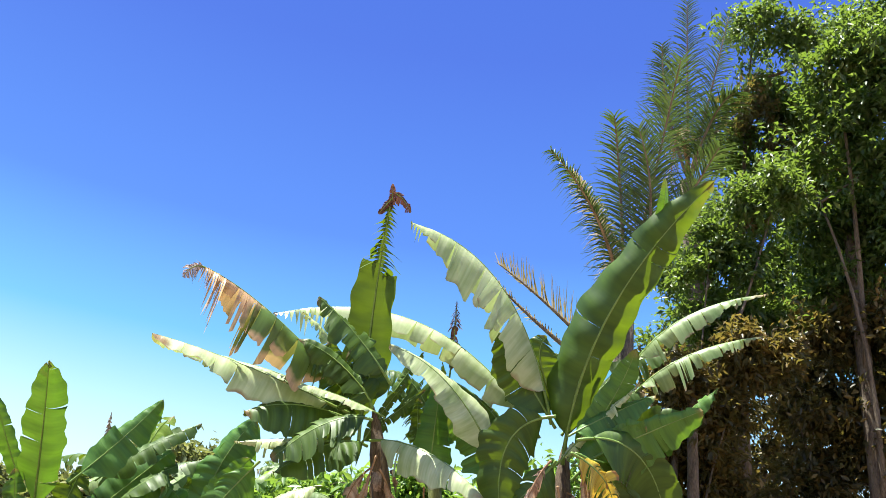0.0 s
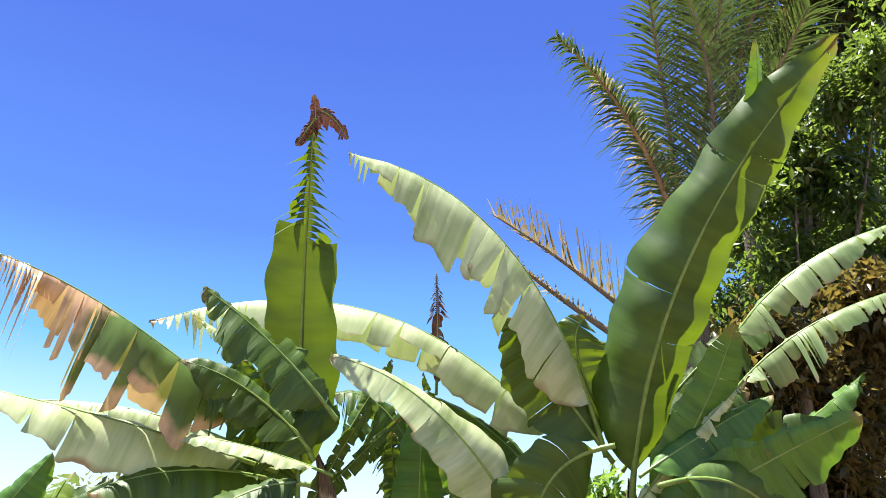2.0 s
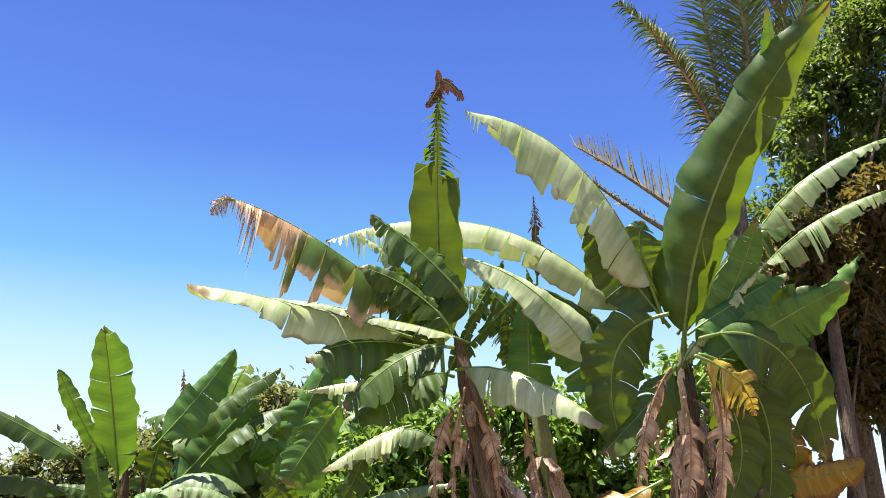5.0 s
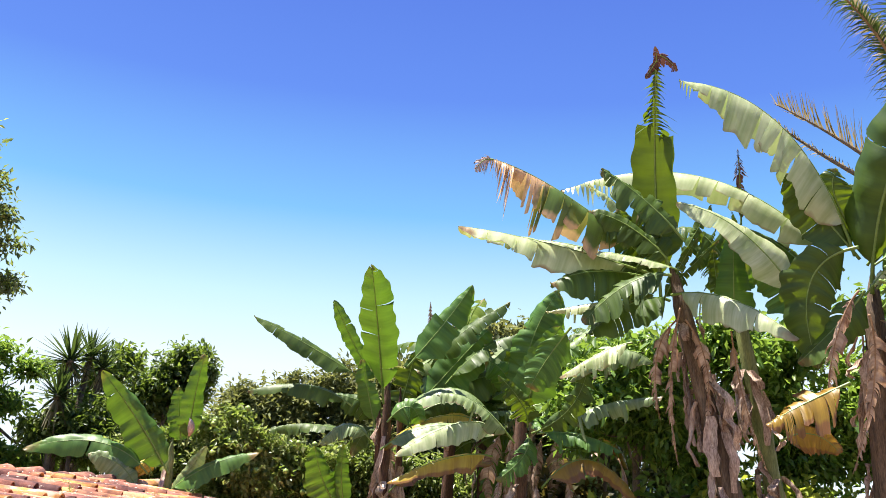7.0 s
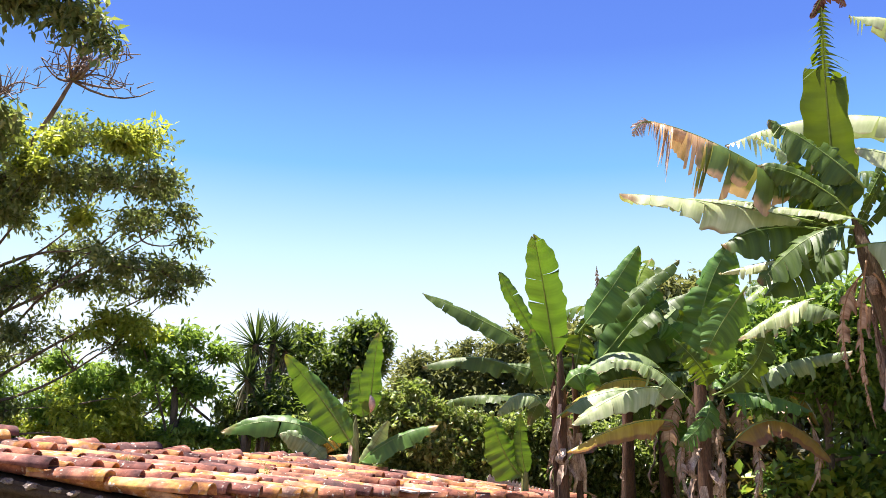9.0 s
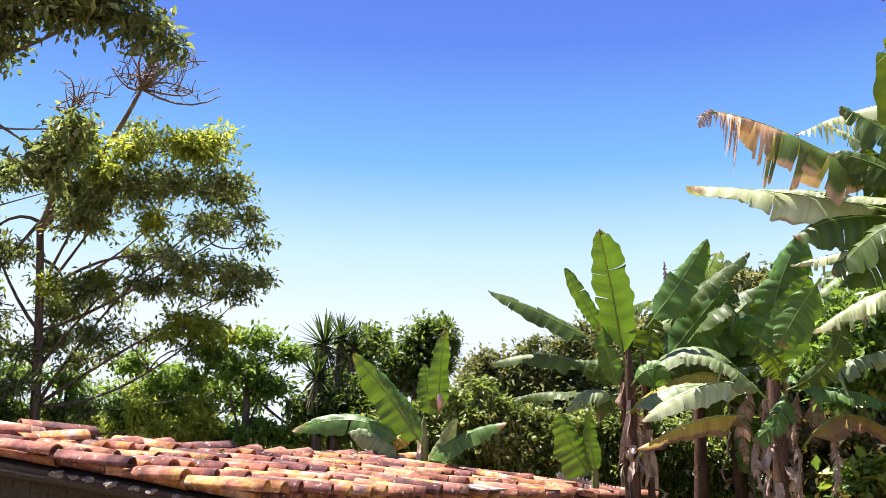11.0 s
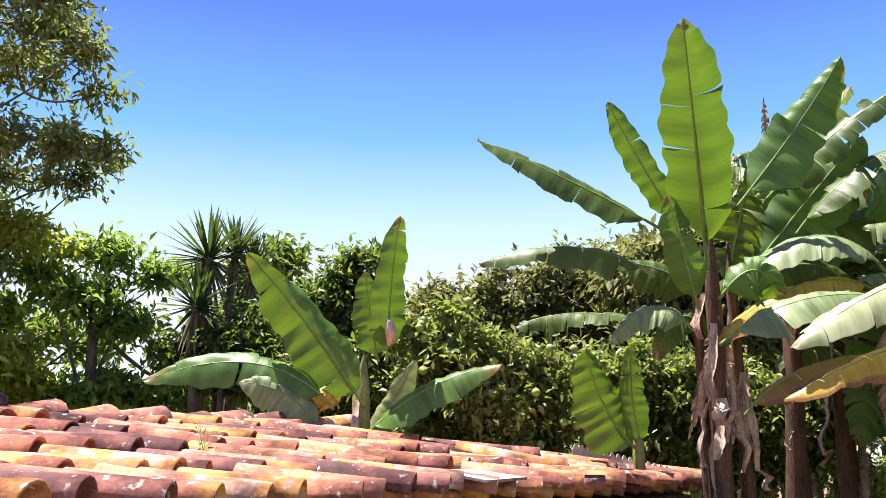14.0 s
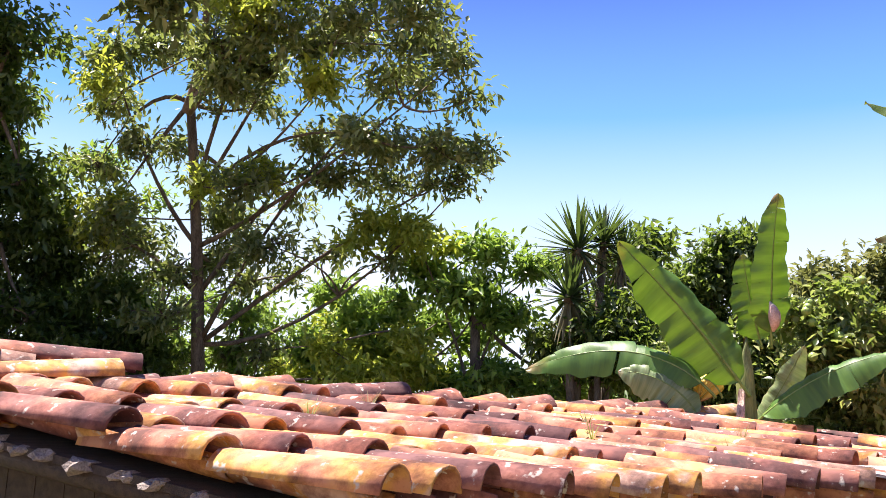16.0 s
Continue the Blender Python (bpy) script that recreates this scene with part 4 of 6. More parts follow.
banana_leaf(plant, (8.10, 4.11, 3.17), (8.26, 4.13, 2.75), (8.40, 4.28, 2.23), 0.24, (-1.0, -0.3, 0.1), 0.5, dry, crease=0.2)
banana_leaf(plant, (8.02, 4.21, 3.17), (8.11, 4.36, 2.71), (8.28, 4.42, 2.23), 0.19, (-1.0, -0.3, 0.1), 0.5, dry, crease=0.2)
banana_leaf(plant, (8.28, 3.94, 3.05), (8.50, 3.87, 2.69), (8.71, 3.81, 2.35), 0.34, (-1.0, -0.2, 0.1), 0.3, dull)

plant = thing("banana_plant", (6.51, 3.92, 0), "low banana plant with cream and amber drooping leaves", "banana plant", "low bananas")
pseudostem(plant, (6.51, 3.92, 0), (6.21, 3.82, 3.00), 0.10, 0.06, stem_dark, 16, 31)
banana_leaf(plant, (6.10, 4.00, 2.92), (5.85, 4.32, 2.99), (5.56, 4.85, 2.65), 0.34, (-0.5, -0.25, 0.8), 0.06, pale_sheen, fold=0.4)
banana_leaf(plant, (6.09, 4.06, 2.71), (5.84, 4.41, 2.66), (5.55, 4.90, 2.40), 0.30, (-0.5, -0.25, 0.8), 0.08, yellow, fold=0.4)
banana_leaf(plant, (6.17, 3.77, 3.10), (6.05, 3.58, 3.58), (6.00, 3.36, 3.93), 0.40, (-0.9, -0.4, 0.0), 0.12, fresh, fold=0.3)
banana_leaf(plant, (6.28, 3.63, 2.43), (6.30, 3.17, 2.70), (6.39, 2.74, 2.33), 0.32, (-0.5, -0.25, 0.8), 0.1, amber, fold=0.4)
banana_leaf(plant, (6.46, 2.52, 3.55), (6.25, 2.84, 3.72), (6.12, 3.31, 3.41), 0.26, (-0.5, -0.25, 0.8), 0.3, dull, fold=0.5)
banana_leaf(plant, (6.26, 3.51, 3.04), (6.29, 2.99, 3.22), (6.36, 2.47, 3.29), 0.26, (-0.5, -0.25, 0.8), 0.3, dull, fold=0.5)
banana_leaf(plant, (6.19, 3.75, 2.99), (6.05, 3.75, 3.19), (5.88, 3.94, 3.45), 0.26, (-0.9, -0.4, 0.0), 0.3, green)
banana_leaf(plant, (6.21, 3.71, 2.94), (6.20, 3.32, 3.18), (6.15, 3.13, 3.58), 0.28, (-0.9, -0.4, 0.0), 0.3, green)
banana_leaf(plant, (6.19, 3.76, 2.94), (6.11, 3.74, 2.73), (5.98, 3.97, 2.47), 0.24, (-0.9, -0.4, 0.0), 0.3, fresh)
banana_leaf(plant, (6.22, 3.66, 2.94), (6.26, 3.25, 2.93), (6.33, 2.84, 2.77), 0.24, (-0.5, -0.25, 0.8), 0.3, fresh)
banana_leaf(plant, (6.16, 3.86, 2.84), (5.88, 4.18, 3.20), (5.68, 4.49, 3.24), 0.24, (-0.5, -0.25, 0.8), 0.3, dull, fold=0.5)
banana_leaf(plant, (6.15, 3.95, 2.58), (6.04, 3.98, 2.27), (6.03, 3.88, 1.97), 0.14, (-0.9, -0.4, 0.0), 0.7, dry, crease=0.5, fold=0.8)
banana_leaf(plant, (6.34, 3.41, 2.58), (6.28, 3.33, 2.27), (6.21, 3.40, 1.98), 0.14, (-0.9, -0.4, 0.0), 0.7, dry, crease=0.5, fold=0.8)
banana_leaf(plant, (6.25, 3.69, 2.53), (6.18, 3.63, 2.22), (6.10, 3.71, 1.97), 0.12, (-0.9, -0.4, 0.0), 0.7, dry, crease=0.5, fold=0.8)
banana_leaf(plant, (6.47, 2.93, 2.73), (6.41, 2.84, 2.38), (6.34, 2.95, 2.04), 0.12, (-0.9, -0.4, 0.0), 0.7, dry, crease=0.5, fold=0.8)

# ---- banana plant with broad leaves behind the shed ----
plant = thing("banana_plant", (7.10, 5.72, 0.00), "healthy banana plant with broad upright leaves", "banana plant", "bananas behind the shed")
pseudostem(plant, (7.10, 5.72, 0.00), (6.78, 5.63, 3.34), 0.065, 0.045, stem_dark, 20, 7)
pseudostem(plant, (7.36, 5.61, 0.00), (6.99, 5.57, 3.21), 0.045, 0.032, stem_dark, 10, 17)
pseudostem(plant, (7.25, 5.87, 0.00), (6.90, 5.78, 3.06), 0.04, 0.028, stem_dark, 8, 18)
banana_leaf(plant, (6.54, 5.86, 3.60), (6.13, 6.31, 3.90), (5.72, 6.78, 4.16), 0.27, (-0.7, -0.4, 0.6), 0.05, green, crease=0.5)
banana_leaf(plant, (6.61, 5.75, 3.60), (6.38, 5.90, 3.98), (6.14, 6.04, 4.40), 0.27, (-1.0, -0.0, -0.0), 0.12, fresh, fold=0.34)
banana_leaf(plant, (6.67, 5.62, 3.32), (6.20, 5.49, 4.07), (5.76, 5.37, 4.65), 0.46, (-1.0, 0.2, -0.1), 0.08, fresh, sag=0.05, lop=0.3, fold=0.34)
banana_leaf(plant, (6.88, 5.46, 3.77), (6.98, 5.05, 4.30), (7.03, 4.76, 4.73), 0.38, (-1.0, -0.2, -0.1), 0.12, fresh, fold=0.34)
banana_leaf(plant, (7.17, 5.35, 3.87), (7.32, 4.92, 4.29), (7.52, 4.48, 4.63), 0.28, (-0.8, -0.2, 0.6), 0.25, green)
banana_leaf(plant, (6.49, 5.90, 3.28), (6.14, 6.32, 3.46), (5.83, 6.84, 3.35), 0.27, (-0.5, -0.3, 0.8), 0.12, green)
banana_leaf(plant, (6.43, 5.49, 2.80), (6.68, 4.98, 3.08), (7.07, 4.44, 3.03), 0.30, (-0.7, -0.2, 0.7), 0.05, dull)
banana_leaf(plant, (6.51, 5.40, 2.37), (6.69, 4.99, 2.68), (7.05, 4.44, 2.72), 0.25, (-0.5, -0.1, 0.9), 0.1, amber)
banana_leaf(plant, (6.61, 5.71, 2.93), (6.43, 5.92, 3.06), (6.33, 6.17, 2.84), 0.26, (-0.7, -0.3, 0.7), 0.1, dull)
banana_leaf(plant, (6.84, 6.06, 3.04), (6.51, 6.52, 3.09), (6.31, 6.85, 2.99), 0.20, (-0.5, -0.3, 0.8), 0.3, green)
banana_leaf(plant, (6.60, 5.66, 3.05), (6.45, 5.70, 3.44), (6.32, 5.73, 3.76), 0.26, (-0.9, -0.4, -0.1), 0.12, fresh, fold=0.34)
banana_leaf(plant, (7.44, 5.24, 3.66), (7.59, 4.81, 4.11), (7.83, 4.34, 4.33), 0.29, (-0.6, -0.1, 0.8), 0.25, green)
banana_leaf(plant, (6.66, 5.55, 3.12), (6.74, 5.34, 3.30), (6.87, 5.24, 3.13), 0.34, (-1.0, -0.3, 0.1), 0.2, fresh, fold=0.34)
banana_leaf(plant, (7.06, 5.64, 3.23), (7.02, 5.52, 3.61), (6.97, 5.40, 3.99), 0.41, (-1.0, -0.3, 0.0), 0.3, green, fold=0.34)
banana_leaf(plant, (6.97, 5.77, 3.23), (6.78, 5.98, 3.38), (6.59, 6.23, 3.43), 0.32, (-0.8, -0.3, 0.4), 0.2, green)
banana_leaf(plant, (7.09, 5.30, 4.21), (7.04, 5.28, 4.41), (7.00, 5.27, 4.55), 0.06, (-1.0, -0.3, -0.1), 0.6, dry, crease=0.2)
banana_leaf(plant, (7.42, 5.58, 3.40), (7.55, 5.13, 3.96), (7.65, 4.78, 4.36), 0.50, (-1.0, -0.2, -0.1), 0.12, fresh, fold=0.34)
banana_leaf(plant, (7.54, 5.63, 3.34), (7.77, 5.08, 3.75), (8.01, 4.69, 3.83), 0.46, (-1.0, -0.2, 0.2), 0.15, green, fold=0.34)
banana_leaf(plant, (7.34, 5.61, 3.23), (7.51, 5.24, 3.46), (7.75, 4.96, 3.31), 0.44, (-0.9, -0.2, 0.2), 0.12, green, fold=0.34)
banana_leaf(plant, (7.94, 5.52, 3.48), (8.14, 4.93, 4.08), (8.33, 4.38, 4.63), 0.40, (-0.9, -0.2, 0.4), 0.3, dull)
banana_leaf(plant, (7.51, 5.76, 3.14), (7.55, 5.43, 3.71), (7.50, 5.31, 4.11), 0.38, (-1.0, -0.3, -0.0), 0.15, green, fold=0.34)
banana_leaf(plant, (7.01, 5.73, 2.84), (6.85, 5.86, 3.06), (6.81, 6.06, 2.76), 0.27, (-0.9, -0.3, 0.3), 0.2, green)
banana_leaf(plant, (6.78, 5.60, 3.03), (6.93, 5.60, 2.60), (7.10, 5.53, 2.20), 0.13, (-0.9, -0.3, 0.3), 0.5, dry, crease=0.2)
banana_leaf(plant, (6.88, 5.59, 3.12), (6.91, 5.76, 2.68), (6.96, 5.91, 2.24), 0.11, (-0.9, -0.3, 0.3), 0.5, dry, crease=0.2)

plant = thing("banana_plant", (9.23, 5.35, 0.00), "banana plant with dry stem sheaths and drooping leaves", "banana plant", "bananas behind the shed")
pseudostem(plant, (9.23, 5.35, 0.00), (8.77, 5.33, 3.65), 0.10, 0.06, stem_dark, 16, 8)
random_leaves(plant, (8.77, 5.33, 3.65), 13, 14, 1.05, 0.30, -0.4, 1.2, tear=0.3, facing=(-0.6, -0.5, 0))
banana_leaf(plant, (8.34, 5.22, 3.29), (8.34, 4.96, 3.81), (8.46, 4.62, 4.15), 0.46, (-1.0, -0.2, 0.0), 0.2, green, fold=0.34)
banana_leaf(plant, (8.36, 5.23, 3.21), (8.48, 4.89, 3.55), (8.64, 4.58, 3.68), 0.41, (-0.8, -0.1, 0.6), 0.25, dull)
banana_leaf(plant, (8.42, 5.28, 3.31), (8.32, 5.16, 3.83), (8.17, 5.17, 4.26), 0.52, (-1.0, -0.2, -0.1), 0.2, green, fold=0.34)
banana_leaf(plant, (8.44, 5.29, 3.22), (8.25, 5.39, 3.57), (8.07, 5.48, 3.91), 0.46, (-1.0, -0.2, 0.1), 0.2, green, fold=0.34)
banana_leaf(plant, (8.40, 5.26, 3.04), (8.58, 4.90, 3.21), (8.78, 4.77, 2.87), 0.41, (-0.9, -0.2, 0.3), 0.2, green)
banana_leaf(plant, (8.38, 5.24, 3.12), (8.30, 5.40, 3.03), (8.23, 5.62, 2.78), 0.46, (-1.0, -0.2, 0.1), 0.2, green, fold=0.34)
banana_leaf(plant, (8.42, 5.22, 3.04), (8.60, 5.07, 2.78), (8.67, 5.22, 2.27), 0.46, (-1.0, -0.2, 0.2), 0.3, fresh, fold=0.34)
banana_leaf(plant, (8.52, 5.29, 2.96), (8.86, 4.98, 2.58), (9.03, 4.98, 2.10), 0.46, (-1.0, -0.2, 0.2), 0.3, green, fold=0.34)
banana_leaf(plant, (8.47, 5.20, 3.31), (8.60, 4.71, 3.92), (8.89, 4.25, 3.97), 0.52, (-1.0, -0.1, 0.2), 0.2, green, fold=0.34)

plant = thing("banana_sucker", (7.38, 6.44, 0.00), "young banana sucker with two broad upright leaves", "banana plant", "bananas behind the shed")
pseudostem(plant, (7.38, 6.44, 0.00), (7.38, 6.44, 2.15), 0.06, 0.04, stem_green, 0, 9)
banana_leaf(plant, (7.38, 6.44, 2.17), (7.16, 6.60, 2.49), (6.98, 6.66, 2.90), 0.46, (-0.9, -0.4, -0.0), 0.04, fresh, fold=0.34)
banana_leaf(plant, (7.39, 6.42, 2.17), (7.26, 6.43, 2.55), (7.16, 6.38, 2.94), 0.23, (-0.9, -0.4, 0.2), 0.04, fresh, fold=0.34)

# ---- small banana plant just behind the roof ----
plant = thing("banana_plant", (6.15, 8.16, 0.00), "small banana plant with broad leaves and a pale flower bract", "banana plant", "bananas behind the shed")
pseudostem(plant, (6.15, 8.16, 0.00), (6.14, 8.06, 2.55), 0.10, 0.06, stem_green, 6, 10)
banana_leaf(plant, (6.09, 7.99, 2.47), (5.76, 8.21, 3.00), (5.37, 8.51, 3.55), 0.45, (-0.9, -0.5, 0.0), 0.05, fresh, fold=0.34)
banana_leaf(plant, (6.19, 7.87, 2.80), (6.08, 7.76, 3.32), (6.01, 7.63, 3.83), 0.30, (-0.5, -0.8, -0.1), 0.05, fresh, fold=0.34)
banana_leaf(plant, (6.23, 7.98, 2.81), (6.12, 7.98, 3.13), (6.03, 7.96, 3.46), 0.29, (-0.8, -0.6, -0.0), 0.05, fresh, fold=0.34)
banana_leaf(plant, (6.05, 7.97, 2.26), (6.23, 7.53, 2.60), (6.49, 7.07, 2.77), 0.29, (-0.6, -0.4, 0.7), 0.08, fresh)
banana_leaf(plant, (5.89, 8.11, 2.46), (5.50, 8.53, 2.77), (5.08, 9.20, 2.64), 0.31, (-0.6, -0.6, 0.5), 0.05, fresh)
banana_leaf(plant, (5.79, 8.15, 2.28), (5.61, 8.29, 2.54), (5.40, 8.56, 2.63), 0.30, (-0.7, -0.7, 0.3), 0.05, dull)
banana_leaf(plant, (6.30, 8.15, 2.27), (6.35, 7.98, 2.48), (6.38, 7.75, 2.83), 0.24, (-0.7, -0.6, 0.4), 0.05, dull)
banana_leaf(plant, (5.99, 8.14, 2.46), (5.91, 8.19, 2.58), (5.85, 8.30, 2.56), 0.28, (-0.6, -0.6, 0.5), 0.1, yellow)
fv, ff = tube(bend((6.13, 7.81, 2.91), (6.10, 7.77, 3.01), (6.08, 7.79, 3.11), 6) - spot(plant), (0.008, 0.03, 0.042, 0.04, 0.026, 0.004), 8)
part("flower_bract", meshed("flower_bract", fv, ff, bract), plant, "pale pinkish bract")

# ---- palms ----
palm = thing("palm_tree", (6.22, 0.14, 0), "feathery palm with green and drying fronds behind the bananas", "palm", "palms")
crown = (5.32, 0.14, 5.24)
v, f = tube(bend(spot(palm), (spot(palm) + np.asarray(crown)) / 2, crown, 10) - spot(palm), np.linspace(0.12, 0.08, 10), 10)
part("trunk", meshed("trunk", v, f, bark), palm)
frond(palm, crown, (4.89, 0.40, 5.87), (4.59, 0.80, 6.33), 0.30, palm_green, 2, rib_dry, 84, 0.75)
frond(palm, crown, (5.04, 0.33, 5.81), (4.78, 0.61, 6.24), 0.26, palm_dry, 9, rib_dry, 70, 0.8)
frond(palm, (5.41, 0.30, 4.80), (5.28, 0.75, 5.20), (5.12, 1.20, 5.51), 0.24, palm_dry, 5, twig_bark, 60, -0.5)
frond(palm, (5.42, 0.51, 4.82), (5.29, 0.99, 5.18), (5.15, 1.29, 5.44), 0.12, palm_dry, 6, twig_bark, 34, 0.3)
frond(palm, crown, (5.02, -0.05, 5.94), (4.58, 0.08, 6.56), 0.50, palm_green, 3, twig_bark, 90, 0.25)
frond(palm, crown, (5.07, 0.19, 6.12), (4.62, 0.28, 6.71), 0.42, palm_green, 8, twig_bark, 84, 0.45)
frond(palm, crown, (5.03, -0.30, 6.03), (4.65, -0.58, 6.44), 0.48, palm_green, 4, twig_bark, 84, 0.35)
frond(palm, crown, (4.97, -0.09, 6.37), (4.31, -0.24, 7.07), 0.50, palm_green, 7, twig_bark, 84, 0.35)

palm = thing("palm_tree", (9.06, -1.19, 0), "dark palm with a brown hanging dead frond", "palm", "palms")
crown = (7.31, -0.71, 7.75)
v, f = tube(bend(spot(palm), (spot(palm) + np.asarray(crown)) / 2, crown, 10) - spot(palm), np.linspace(0.14, 0.10, 10), 10)
part("trunk", meshed("trunk", v, f, bark), palm)
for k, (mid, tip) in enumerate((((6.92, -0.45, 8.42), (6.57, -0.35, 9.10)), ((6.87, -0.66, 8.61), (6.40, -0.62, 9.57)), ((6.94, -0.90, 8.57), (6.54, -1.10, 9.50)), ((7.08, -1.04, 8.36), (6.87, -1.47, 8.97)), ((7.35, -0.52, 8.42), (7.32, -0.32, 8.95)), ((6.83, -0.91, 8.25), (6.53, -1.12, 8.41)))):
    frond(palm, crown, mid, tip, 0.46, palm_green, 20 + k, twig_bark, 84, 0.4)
frond(palm, crown, (6.93, -0.57, 8.17), (7.07, -0.47, 7.55), 0.22, palm_dry, 29, rib_dry, 40, 1.0)

# ---- trees and shrubs beside the near bananas ----
# Dark and russet leaf tones carry this tree's shaded side in their colour.
tree("tree", (8.97, -1.34, 0), (8.45, -1.39, 6.97),
    [(7.08, -1.49, 9.80, 0.55), (7.28, -2.12, 9.69, 0.72), (7.48, -1.67, 9.07, 0.49), (7.66, -2.15, 8.95, 0.61), (7.70, -1.33, 8.44, 0.44), 
    (7.92, -1.81, 8.23, 0.61), (8.09, -2.29, 8.11, 0.61), (7.99, -0.92, 7.67, 0.38), (8.18, -1.40, 7.51, 0.61), (8.43, -2.04, 7.30, 0.61), 
    (8.21, -0.58, 7.06, 0.38), (8.42, -1.00, 6.83, 0.49), (8.60, -1.64, 6.77, 0.61), (8.81, -2.23, 6.62, 0.61), (7.71, -2.58, 9.02, 0.72), 
    (8.49, -2.59, 7.43, 0.77), (8.59, -0.66, 6.32, 0.44), (7.44, -3.16, 9.85, 0.83), (8.22, -3.04, 8.20, 0.83), (9.04, -2.93, 6.46, 0.83)
    ],
    56000, 0.079, tree_dark, "dense small-leaved tree with reddish brown patches", seed=41, extra=[([(8.45, -0.76, 5.81, 0.48), (8.53, -1.50, 6.01, 0.70), (8.79, -2.01, 5.71, 0.64), (8.79, -1.06, 5.26, 0.74), (9.03, -1.72, 5.06, 0.74), 
    (8.88, -0.62, 4.90, 0.64), (7.74, -1.65, 7.69, 0.42), (7.22, -1.38, 8.62, 0.37), (7.52, -1.99, 8.27, 0.42), (9.01, -2.62, 5.55, 0.74), 
    (8.51, -2.60, 6.55, 0.64), (7.66, -2.40, 8.20, 0.53)], 34000, russet, "reddish brown foliage, darkened for its shaded side")])
tree("shrub", (5.75, -0.40, 0), (5.59, -0.44, 4.97),
    [(5.77, -0.69, 6.32, 0.19), (5.73, -0.99, 6.53, 0.26), (5.94, -0.94, 6.10, 0.42), (5.93, -0.55, 5.95, 0.30), (5.70, -1.28, 6.73, 0.34), 
    (6.19, -0.70, 5.54, 0.42), (6.26, -1.06, 5.59, 0.42)],
    16000, 0.066, tree_dark, "leafy shrub among the bananas", "shrub", r0=0.07, seed=42)
tree("shrub", (7.90, 3.13, 0), (7.79, 3.08, 3.31),
    [(7.44, 3.28, 3.87, 0.43), (7.62, 2.88, 3.94, 0.43), (7.73, 3.13, 3.35, 0.49), (7.55, 3.59, 3.28, 0.43), (7.88, 2.66, 3.55, 0.43), 
    (8.11, 1.88, 3.91, 0.55), (8.25, 1.48, 4.04, 0.49), (8.43, 1.68, 3.40, 0.62), (7.85, 2.12, 4.24, 0.43), (8.71, 1.13, 3.35, 0.55), 
    (8.75, 0.62, 3.83, 0.55), (8.99, 0.85, 3.02, 0.55), (8.71, 1.46, 3.01, 0.49), (8.74, 0.22, 4.30, 0.62), (9.19, 0.12, 3.39, 0.68), 
    (8.22, 2.46, 2.97, 0.49)],
    30000, 0.12, tree_green, "leafy vine thicket behind the banana stems", "shrub", r0=0.06, seed=43, extra=[([(7.40, 2.97, 3.65, 0.36), (7.30, 3.39, 3.43, 0.30), (7.68, 2.75, 3.27, 0.30)], 2500, tree_green, "sunlit yellow-green leaves")])
tree("shrub", (5.87, -0.25, 0), (5.74, -0.30, 4.13),
    [(5.67, -0.35, 4.81, 0.30), (5.85, -0.65, 4.60, 0.37), (6.03, -0.50, 4.19, 0.40), (5.94, -0.18, 4.22, 0.26), (5.71, -0.98, 5.01, 0.40), 
    (6.25, -0.69, 3.89, 0.40)],
    22000, 0.078, russet, "mixed brown and green bush in the shade of the bananas", "shrub", r0=0.05, seed=44)

tree("shrub", (6.76, -1.88, 0), (6.76, -1.88, 4.63), [(6.59, -1.48, 5.42, 0.40), (6.53, -1.94, 5.55, 0.47), (6.37, -2.30, 5.63, 0.47), (6.67, -1.52, 4.90, 0.46), (6.64, -1.97, 4.93, 0.49), (6.49, -2.33, 5.02, 0.49), (6.71, -1.60, 4.33, 0.45), (6.68, -2.04, 4.37, 0.48), (6.54, -2.39, 4.47, 0.48), (6.74, -1.40, 3.97, 0.45), (6.65, -1.85, 3.85, 0.47), (6.43, -2.58, 5.24, 0.52), (6.51, -2.63, 4.64, 0.52)], 26000, 0.085, russet, "tall tangled thicket of brown and dark green leaves", "shrub", r0=0.06, seed=46, shell=0.3)
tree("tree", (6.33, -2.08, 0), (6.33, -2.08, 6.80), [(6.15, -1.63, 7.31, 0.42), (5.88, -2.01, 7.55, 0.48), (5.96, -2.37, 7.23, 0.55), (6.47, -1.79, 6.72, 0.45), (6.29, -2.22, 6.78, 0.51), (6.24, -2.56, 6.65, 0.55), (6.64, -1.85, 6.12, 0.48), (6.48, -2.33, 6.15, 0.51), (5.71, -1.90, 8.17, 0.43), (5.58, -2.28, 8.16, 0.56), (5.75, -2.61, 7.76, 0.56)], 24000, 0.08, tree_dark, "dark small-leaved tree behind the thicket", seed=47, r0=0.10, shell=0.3)

